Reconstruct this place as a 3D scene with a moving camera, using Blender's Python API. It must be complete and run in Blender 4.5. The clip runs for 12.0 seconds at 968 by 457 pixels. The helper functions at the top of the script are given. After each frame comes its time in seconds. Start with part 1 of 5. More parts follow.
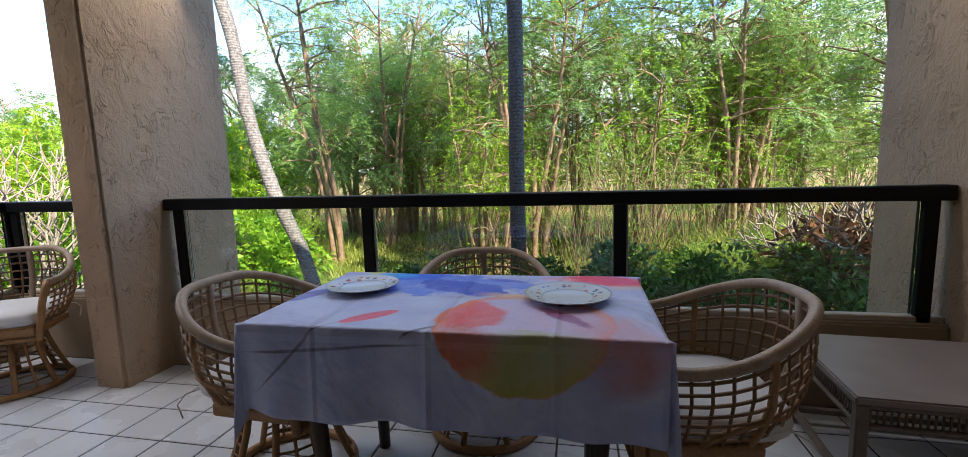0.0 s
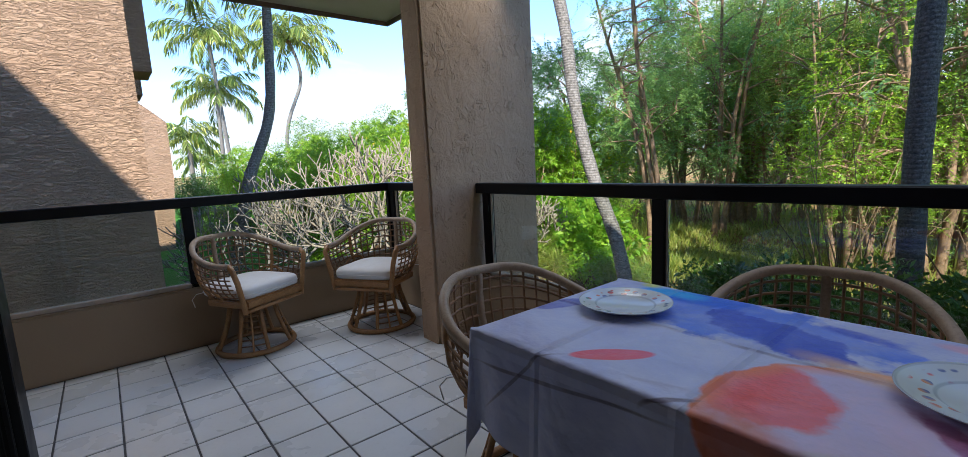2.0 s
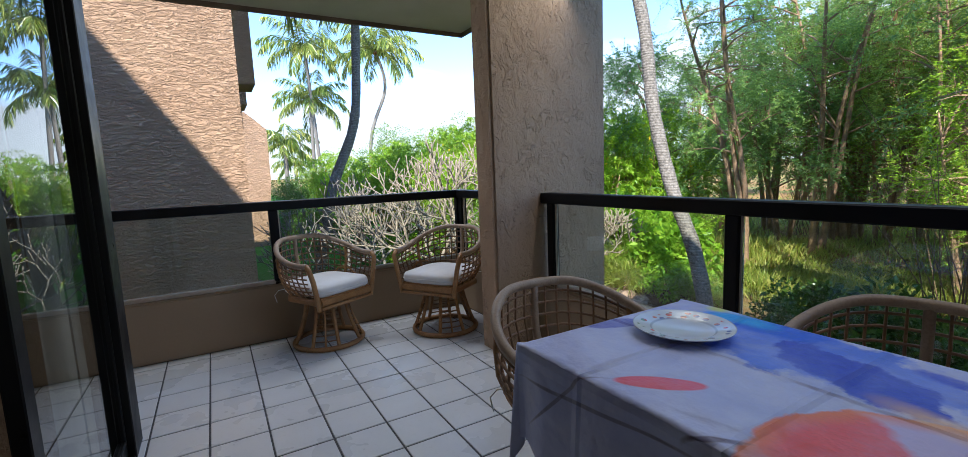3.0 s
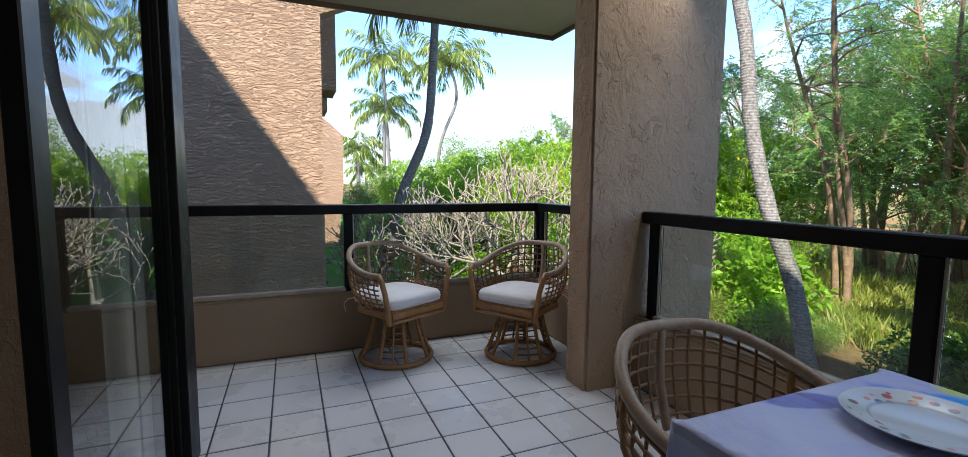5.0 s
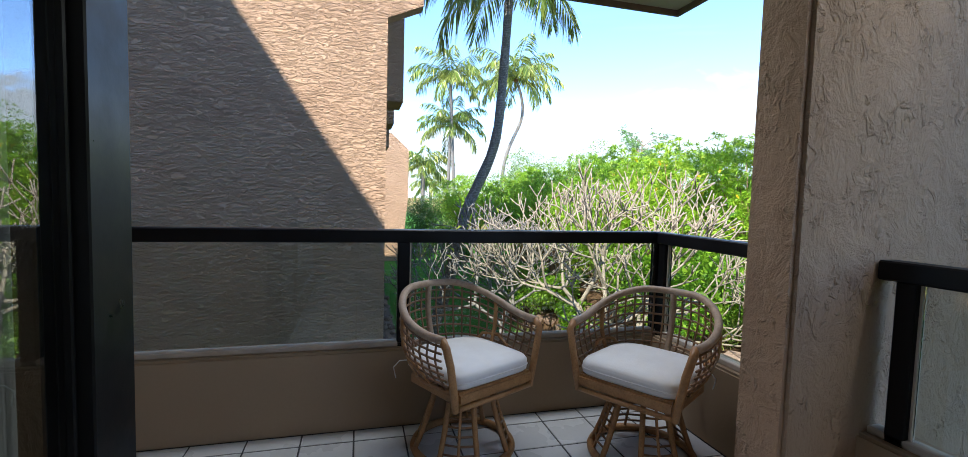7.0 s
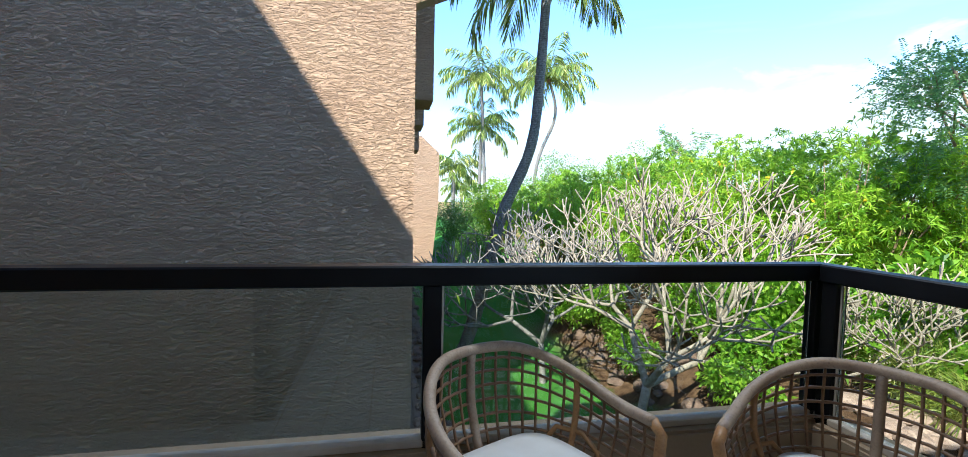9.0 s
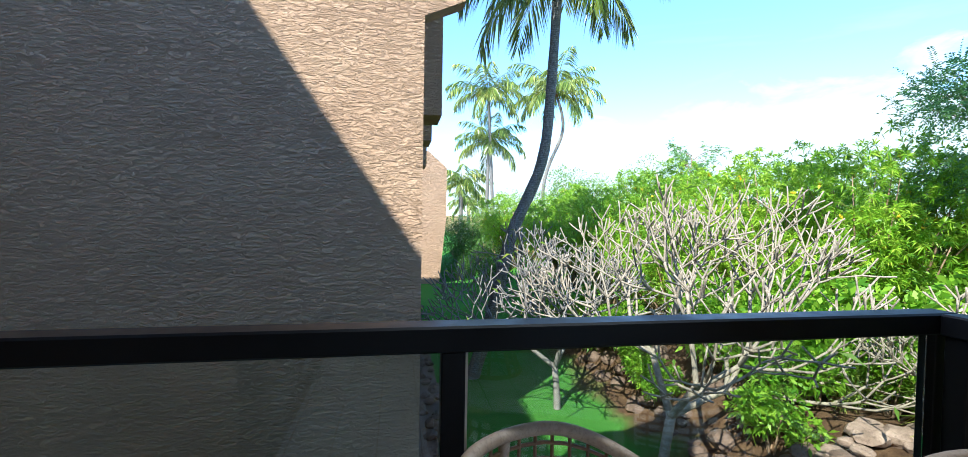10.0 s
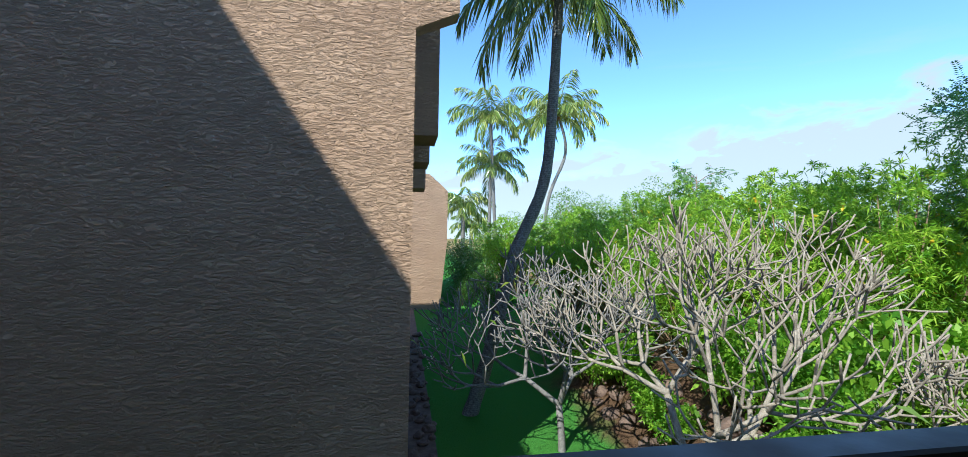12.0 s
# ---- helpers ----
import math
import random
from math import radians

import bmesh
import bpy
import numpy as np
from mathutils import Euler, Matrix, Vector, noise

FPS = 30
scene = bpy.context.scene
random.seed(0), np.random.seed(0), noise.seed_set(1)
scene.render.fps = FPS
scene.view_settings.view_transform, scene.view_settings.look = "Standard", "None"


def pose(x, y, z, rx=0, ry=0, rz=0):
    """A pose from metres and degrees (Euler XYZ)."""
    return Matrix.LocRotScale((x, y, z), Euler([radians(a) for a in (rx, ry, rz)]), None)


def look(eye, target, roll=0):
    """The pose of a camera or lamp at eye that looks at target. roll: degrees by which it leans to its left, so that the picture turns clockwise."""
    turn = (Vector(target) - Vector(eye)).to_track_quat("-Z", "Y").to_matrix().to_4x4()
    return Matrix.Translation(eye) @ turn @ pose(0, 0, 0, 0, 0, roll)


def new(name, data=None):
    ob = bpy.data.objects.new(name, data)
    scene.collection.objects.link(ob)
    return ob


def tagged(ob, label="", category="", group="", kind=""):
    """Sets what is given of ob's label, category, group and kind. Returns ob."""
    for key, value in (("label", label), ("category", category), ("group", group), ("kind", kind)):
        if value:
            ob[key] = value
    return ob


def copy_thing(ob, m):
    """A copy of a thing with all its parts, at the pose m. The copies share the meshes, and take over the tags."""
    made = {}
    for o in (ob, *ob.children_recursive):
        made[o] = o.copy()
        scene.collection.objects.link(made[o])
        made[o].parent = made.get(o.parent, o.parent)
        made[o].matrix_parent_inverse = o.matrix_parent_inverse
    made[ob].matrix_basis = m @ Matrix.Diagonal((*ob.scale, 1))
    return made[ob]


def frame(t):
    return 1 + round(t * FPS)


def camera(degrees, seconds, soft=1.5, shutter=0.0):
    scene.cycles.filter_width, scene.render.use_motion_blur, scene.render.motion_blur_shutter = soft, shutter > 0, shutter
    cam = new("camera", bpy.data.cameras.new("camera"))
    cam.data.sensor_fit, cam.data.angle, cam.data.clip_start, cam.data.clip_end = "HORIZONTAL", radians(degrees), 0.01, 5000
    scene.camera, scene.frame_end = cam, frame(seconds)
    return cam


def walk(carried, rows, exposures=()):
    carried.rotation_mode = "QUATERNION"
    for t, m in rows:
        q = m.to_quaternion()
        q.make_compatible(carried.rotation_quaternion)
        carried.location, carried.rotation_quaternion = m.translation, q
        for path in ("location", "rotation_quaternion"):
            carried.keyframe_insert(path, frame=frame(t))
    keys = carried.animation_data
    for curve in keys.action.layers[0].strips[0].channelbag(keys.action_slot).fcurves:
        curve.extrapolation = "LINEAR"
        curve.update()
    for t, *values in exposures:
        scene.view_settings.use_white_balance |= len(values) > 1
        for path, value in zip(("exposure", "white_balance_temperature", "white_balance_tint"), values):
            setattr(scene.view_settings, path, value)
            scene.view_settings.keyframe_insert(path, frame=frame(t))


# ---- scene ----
cam = camera(92.4, 12.0, 0.6)
PATH = [
    (0, (-0.702, 0.682, 1.203), (-1.107, 2.623, 0.947), -1.7),
    (0.5, (-0.73, 0.777, 1.185), (-1.339, 2.661, 0.9), -0.8),
    (1, (-0.75, 0.928, 1.185), (-1.668, 2.679, 0.883), -1.2),
    (1.5, (-0.754, 1.034, 1.196), (-1.992, 2.576, 0.898), -2.2),
    (2, (-0.728, 1.12, 1.217), (-2.264, 2.369, 0.931), -2.9),
    (2.5, (-0.691, 1.171, 1.234), (-2.369, 2.226, 0.968), -3.1),
    (2.7, (-0.684, 1.174, 1.239), (-2.384, 2.195, 0.981), -2.8),
    (4.5, (-0.905, 1.19, 1.236), (-2.673, 2.102, 1.029), 0.1),
    (5, (-1.059, 1.173, 1.224), (-2.896, 1.94, 1.035), 0.5),
    (5.5, (-1.293, 1.234, 1.249), (-3.19, 1.847, 1.088), 0.8),
    (6, (-1.523, 1.262, 1.24), (-3.444, 1.798, 1.097), 1.4),
    (6.5, (-1.785, 1.293, 1.244), (-3.71, 1.818, 1.115), 1.6),
    (8.5, (-2.74, 1.389, 1.268), (-4.679, 1.861, 1.133), 1.4),
    (9, (-2.982, 1.414, 1.292), (-4.939, 1.81, 1.177), 1.3),
    (9.5, (-3.175, 1.402, 1.327), (-5.136, 1.787, 1.235), 1.3),
    (10, (-3.361, 1.411, 1.359), (-5.327, 1.777, 1.304), 1.0),
    (10.5, (-3.531, 1.512, 1.384), (-5.498, 1.877, 1.356), 0.6),
    (11, (-3.673, 1.589, 1.381), (-5.641, 1.944, 1.378), 0.8),
    (11.5, (-3.837, 1.623, 1.394), (-5.807, 1.97, 1.412), 0.9),
    (12, (-3.924, 1.626, 1.405), (-5.892, 1.975, 1.448), 0.9),
]
EXPOSURES = [(0.0, 2.6, 6550, 12), (1.5, 2.0, 6100, 9), (2.5, 2.15, 6100, 9), (5.5, 2.25, 6250, 9), (9.0, 2.36, 5850, 2), (10.5, 2.22, 5700, 0), (12.0, 1.6, 5600, 0)]
walk(cam, [(t, look(eye, target, roll)) for t, eye, target, roll in PATH], EXPOSURES)

# ---- world, sun and sky ----
SUN_WAY = Vector((-0.55, 0.472, -0.689)).normalized()
sun_elev = math.asin(-SUN_WAY.z)
world = bpy.data.worlds.new("sky")
scene.world = world
world.use_nodes = True
wn = world.node_tree
wn.nodes.clear()
w_out = wn.nodes.new("ShaderNodeOutputWorld")
w_bg = wn.nodes.new("ShaderNodeBackground")
w_sky = wn.nodes.new("ShaderNodeTexSky")
w_sky.sky_type = "NISHITA"
w_sky.sun_disc = False
w_sky.sun_elevation = sun_elev
w_sky.sun_rotation = math.atan2(-SUN_WAY.x, -SUN_WAY.y)
w_sky.altitude = 400
w_sky.air_density = 0.66
w_sky.dust_density = 0.0
w_sky.ozone_density = 4.6
w_bg.inputs["Strength"].default_value = 0.14
wn.links.new(w_sky.outputs[0], w_bg.inputs[0])
wn.links.new(w_bg.outputs[0], w_out.inputs[0])
sun_data = bpy.data.lights.new("sun", "SUN")
sun_data.energy = 2.45
sun_data.angle = radians(0.53)
sun_data.color = (1.0, 0.95, 0.87)
sun_lamp = new("sun", sun_data)
sun_lamp.matrix_world = look((0, 0, 40), Vector((0, 0, 40)) + SUN_WAY)


# daylight of the open sky entering under the slab along the front opening
strip = bpy.data.lights.new("front_opening_daylight", "AREA")
strip.shape, strip.size, strip.size_y, strip.energy, strip.color = "RECTANGLE", 4.1, 0.13, 3.6, (0.98, 0.97, 0.97)
strip_ob = new("front_opening_daylight", strip)
strip_ob.matrix_world = look((-1.17, 3.36, 2.49), (-1.17, 2.4, 1.75))
# daylight of the open sky entering under the slab along the side opening
side_strip = bpy.data.lights.new("side_opening_daylight", "AREA")
side_strip.shape, side_strip.size, side_strip.size_y, side_strip.energy, side_strip.color = "RECTANGLE", 0.1, 1.6, 5.0, (0.97, 0.97, 1.0)
side_ob = new("side_opening_daylight", side_strip)
side_ob.matrix_world = Matrix.Translation((-4.66, 2.35, 2.53)) @ Matrix.Rotation(radians(-6), 4, "Y")

# ---- materials ----
def mat_new(name):
    m = bpy.data.materials.new(name)
    m.use_nodes = True
    nt = m.node_tree
    b = nt.nodes["Principled BSDF"]
    return m, nt, b


def nd(nt, kind, **vals):
    n = nt.nodes.new(kind)
    for k, v in vals.items():
        n.inputs[k.replace("_", " ")].default_value = v
    return n


def coords(nt, scale=(1, 1, 1), rot=(0, 0, 0), space="Object"):
    tc = nt.nodes.new("ShaderNodeTexCoord")
    mp = nt.nodes.new("ShaderNodeMapping")
    mp.inputs["Scale"].default_value = scale
    mp.inputs["Rotation"].default_value = rot
    nt.links.new(tc.outputs[space], mp.inputs["Vector"])
    return mp.outputs["Vector"]


def noise_tex(nt, vec, scale, detail=4.0, rough=0.55, distort=0.0):
    n = nd(nt, "ShaderNodeTexNoise", Scale=scale, Detail=detail, Roughness=rough, Distortion=distort)
    nt.links.new(vec, n.inputs["Vector"])
    return n.outputs["Fac"]


def ramp(nt, fac, stops):
    r = nt.nodes.new("ShaderNodeValToRGB")
    e = r.color_ramp.elements
    while len(e) < len(stops):
        e.new(0.5)
    for el, (p, c) in zip(e, stops):
        el.position = p
        el.color = (*c, 1) if len(c) == 3 else c
    nt.links.new(fac, r.inputs["Fac"])
    return r.outputs["Color"]


def grey(nt, fac, a, b, lo=0.0, hi=1.0):
    r = nt.nodes.new("ShaderNodeMapRange")
    for k, v in (("From Min", a), ("From Max", b), ("To Min", lo), ("To Max", hi)):
        r.inputs[k].default_value = v
    nt.links.new(fac, r.inputs["Value"])
    return r.outputs["Result"]


def math2(nt, op, a, b):
    n = nt.nodes.new("ShaderNodeMath")
    n.operation = op
    for i, v in enumerate((a, b)):
        if isinstance(v, (int, float)):
            n.inputs[i].default_value = v
        else:
            nt.links.new(v, n.inputs[i])
    return n.outputs[0]


def mix(nt, fac, a, b, mode="MIX"):
    n = nt.nodes.new("ShaderNodeMix")
    n.data_type = "RGBA"
    n.blend_type = mode
    for i, v in ((0, fac), (6, a), (7, b)):
        if isinstance(v, (int, float)):
            n.inputs[i].default_value = v
        elif isinstance(v, tuple):
            n.inputs[i].default_value = (*v, 1)
        else:
            nt.links.new(v, n.inputs[i])
    return n.outputs[2]


def bump(nt, b, height, strength=0.5, dist=0.01):
    n = nd(nt, "ShaderNodeBump", Strength=strength, Distance=dist)
    nt.links.new(height, n.inputs["Height"])
    nt.links.new(n.outputs["Normal"], b.inputs["Normal"])


def set_rough(nt, b, v, lo=None, hi=None):
    if lo is None:
        b.inputs["Roughness"].default_value = v
    else:
        nt.links.new(grey(nt, v, 0.3, 0.7, lo, hi), b.inputs["Roughness"])


def stucco(name, dark, mid, light, scale=1.0, drag=(1, 1, 1), depth=0.012, strength=0.9):
    """Trowelled plaster: flat skim with raised ragged ridges, blotchy paint."""
    m, nt, b = mat_new(name)
    v = coords(nt, drag)
    big = noise_tex(nt, coords(nt), 0.9, 3)
    fine = noise_tex(nt, v, 90 * scale, 3)
    skim = noise_tex(nt, v, 9 * scale, 7, 0.68, 0.4)
    stroke = grey(nt, noise_tex(nt, v, 17 * scale, 4, 0.6, 1.6), 0.54, 0.66)
    gate = grey(nt, noise_tex(nt, v, 6 * scale, 3), 0.46, 0.54)
    h = math2(nt, "ADD", math2(nt, "MULTIPLY", skim, 1.5), math2(nt, "MULTIPLY", math2(nt, "MULTIPLY", stroke, gate), 0.4))
    h = math2(nt, "ADD", h, math2(nt, "MULTIPLY", fine, 0.10))
    col = ramp(nt, big, [(0.3, dark), (0.55, mid), (0.75, light)])
    col = mix(nt, grey(nt, fine, 0.3, 0.7, 0, 0.35), col, dark)
    nt.links.new(col, b.inputs["Base Color"])
    b.inputs["Roughness"].default_value = 0.92
    b.inputs["Specular IOR Level"].default_value = 0.2
    bump(nt, b, h, strength, depth)
    return m


STUCCO = stucco("tan_stucco", (0.39, 0.265, 0.175), (0.455, 0.32, 0.216), (0.495, 0.36, 0.25), 0.9, (1, 1, 0.8), 0.022, 1.0)
def dragged_stucco():
    """Coarse plaster dragged sideways: short torn horizontal ridges over flat bands."""
    m, nt, b = mat_new("coarse_dragged_stucco")
    v = coords(nt, (1, 0.3, 1))
    big = noise_tex(nt, coords(nt, (1, 0.5, 1)), 0.7, 3)
    tear = noise_tex(nt, v, 20, 5, 0.64, 0.9)
    tear2 = noise_tex(nt, coords(nt, (1, 0.25, 1)), 36, 5, 0.68, 0.9)
    fine = noise_tex(nt, coords(nt), 70, 3)
    patchy = grey(nt, noise_tex(nt, coords(nt, (1, 0.45, 1)), 2.6, 4), 0.40, 0.60, 0.7, 1.0)
    h = math2(nt, "ADD", math2(nt, "MULTIPLY", grey(nt, tear, 0.42, 0.58), patchy), math2(nt, "MULTIPLY", tear2, 0.5))
    h = math2(nt, "ADD", h, math2(nt, "MULTIPLY", fine, 0.18))
    col = ramp(nt, big, [(0.3, (0.52, 0.325, 0.205)), (0.55, (0.565, 0.36, 0.228)), (0.75, (0.595, 0.39, 0.25))])
    col = mix(nt, grey(nt, tear2, 0.35, 0.65, 0, 0.12), col, (0.36, 0.245, 0.175))
    nt.links.new(col, b.inputs["Base Color"])
    b.inputs["Roughness"].default_value = 0.95
    b.inputs["Specular IOR Level"].default_value = 0.15
    bump(nt, b, h, 1.0, 0.046)
    return m


STUCCO_COARSE = dragged_stucco()
STUCCO_SMOOTH = stucco("smooth_painted_plaster", (0.31, 0.225, 0.145), (0.35, 0.255, 0.165), (0.38, 0.285, 0.19), 0.7, (1, 1, 1), 0.002, 0.4)


def painted_metal(name, col, rough=0.4):
    m, nt, b = mat_new(name)
    v = coords(nt)
    n = noise_tex(nt, v, 6, 5)
    nt.links.new(ramp(nt, n, [(0.3, tuple(c * 0.8 for c in col)), (0.7, tuple(c * 1.3 for c in col))]), b.inputs["Base Color"])
    set_rough(nt, b, n, rough - 0.08, rough + 0.15)
    b.inputs["Specular IOR Level"].default_value = 0.22
    bump(nt, b, noise_tex(nt, v, 60, 2), 0.08, 0.002)
    return m


BLACK_METAL = painted_metal("black_painted_aluminium", (0.005, 0.005, 0.006))
DARK_FRAME = painted_metal("dark_bronze_aluminium", (0.005, 0.005, 0.005), 0.35)
GREY_STRIP = painted_metal("pale_aluminium_track", (0.35, 0.34, 0.33), 0.45)


def tile_mat():
    m, nt, b = mat_new("glazed_white_tile")
    oi = nt.nodes.new("ShaderNodeObjectInfo")
    tc = nt.nodes.new("ShaderNodeTexCoord")
    add = nt.nodes.new("ShaderNodeVectorMath")
    sc = nt.nodes.new("ShaderNodeVectorMath")
    sc.operation = "SCALE"
    sc.inputs["Scale"].default_value = 1.0
    nt.links.new(oi.outputs["Location"], sc.inputs[0])
    nt.links.new(tc.outputs["Object"], add.inputs[0])
    nt.links.new(sc.outputs[0], add.inputs[1])
    v = add.outputs[0]
    n1 = noise_tex(nt, v, 2.2, 4)
    n2 = noise_tex(nt, v, 45, 3)
    c = ramp(nt, n1, [(0.3, (0.60, 0.61, 0.62)), (0.7, (0.70, 0.71, 0.72))])
    c = mix(nt, grey(nt, n2, 0.55, 0.75, 0, 0.25), c, (0.50, 0.50, 0.49))
    tint = grey(nt, oi.outputs["Random"], 0, 1, 0.0, 0.16)
    c = mix(nt, tint, c, (0.52, 0.52, 0.53))
    nt.links.new(c, b.inputs["Base Color"])
    set_rough(nt, b, n1, 0.22, 0.36)
    bump(nt, b, n2, 0.05, 0.002)
    return m


TILE = tile_mat()


def plain_noise(name, a, c, scale, rough, bump_s=0.2, dist=0.004, detail=5):
    m, nt, b = mat_new(name)
    v = coords(nt)
    n = noise_tex(nt, v, scale, detail)
    nt.links.new(ramp(nt, n, [(0.28, a), (0.72, c)]), b.inputs["Base Color"])
    b.inputs["Roughness"].default_value = rough
    bump(nt, b, noise_tex(nt, v, scale * 4, 4), bump_s, dist)
    return m


GROUT = plain_noise("dark_grey_grout", (0.045, 0.045, 0.05), (0.085, 0.085, 0.09), 14, 0.9)
CONCRETE = plain_noise("painted_soffit", (0.62, 0.57, 0.49), (0.70, 0.65, 0.57), 3, 0.9, 0.3)
FASCIA = plain_noise("brown_fascia", (0.16, 0.115, 0.085), (0.22, 0.16, 0.12), 5, 0.8)
SILL = plain_noise("pale_weathered_sill", (0.45, 0.38, 0.30), (0.58, 0.50, 0.41), 9, 0.8, 0.4)
ROOM_WALL = plain_noise("room_paint", (0.72, 0.69, 0.64), (0.78, 0.75, 0.70), 2, 0.9)
CARPET = plain_noise("room_carpet", (0.16, 0.13, 0.10), (0.22, 0.18, 0.14), 60, 1.0, 0.6, 0.01)


def glass_mat(name, tint, rough=0.0, clear=1.0):
    m, nt, b = mat_new(name)
    b.inputs["Base Color"].default_value = (*tint, 1)
    b.inputs["Roughness"].default_value = rough
    b.inputs["IOR"].default_value = 1.5
    b.inputs["Transmission Weight"].default_value = clear
    return m


GLASS = glass_mat("rail_glass", (0.79, 0.82, 0.76))
DOOR_GLASS = glass_mat("tinted_door_glass", (0.60, 0.65, 0.63))
DOOR_GLASS.node_tree.nodes["Principled BSDF"].inputs["IOR"].default_value = 2.2


def rattan_mat(name, a, c):
    m, nt, b = mat_new(name)
    v = coords(nt)
    oi = nt.nodes.new("ShaderNodeObjectInfo")
    n = noise_tex(nt, v, 16, 4, 0.6)
    f = noise_tex(nt, v, 120, 3)
    col = ramp(nt, n, [(0.25, a), (0.75, c)])
    col = mix(nt, grey(nt, f, 0.5, 0.75, 0, 0.5), col, tuple(x * 0.45 for x in a))
    col = mix(nt, grey(nt, oi.outputs["Random"], 0, 1, 0.0, 0.3), col, tuple(x * 0.6 for x in a))
    nt.links.new(col, b.inputs["Base Color"])
    set_rough(nt, b, n, 0.38, 0.6)
    bump(nt, b, f, 0.3, 0.002)
    return m


RATTAN = rattan_mat("honey_rattan_pole", (0.29, 0.135, 0.045), (0.52, 0.285, 0.115))
RATTAN_PALE = rattan_mat("weathered_rattan_rim", (0.30, 0.20, 0.13), (0.50, 0.38, 0.27))
RATTAN_DARK = rattan_mat("brown_rattan_rod", (0.17, 0.085, 0.038), (0.34, 0.19, 0.09))


def fabric_mat(name, a, c, weave=900):
    m, nt, b = mat_new(name)
    v = coords(nt)
    n = noise_tex(nt, v, 5, 4)
    w = nd(nt, "ShaderNodeTexWave", Scale=weave / 6, Distortion=1.5)
    nt.links.new(v, w.inputs["Vector"])
    nt.links.new(ramp(nt, n, [(0.3, a), (0.7, c)]), b.inputs["Base Color"])
    b.inputs["Roughness"].default_value = 0.9
    b.inputs["Sheen Weight"].default_value = 0.2
    bump(nt, b, math2(nt, "ADD", math2(nt, "MULTIPLY", w.outputs["Fac"], 0.2), n), 0.25, 0.006)
    return m


CUSHION = fabric_mat("white_cotton_cushion", (0.70, 0.68, 0.66), (0.80, 0.79, 0.77))
CURTAIN = fabric_mat("white_vertical_blind", (0.62, 0.63, 0.62), (0.74, 0.75, 0.74))
CORD = plain_noise("pale_cord", (0.5, 0.48, 0.44), (0.62, 0.6, 0.55), 40, 0.9)


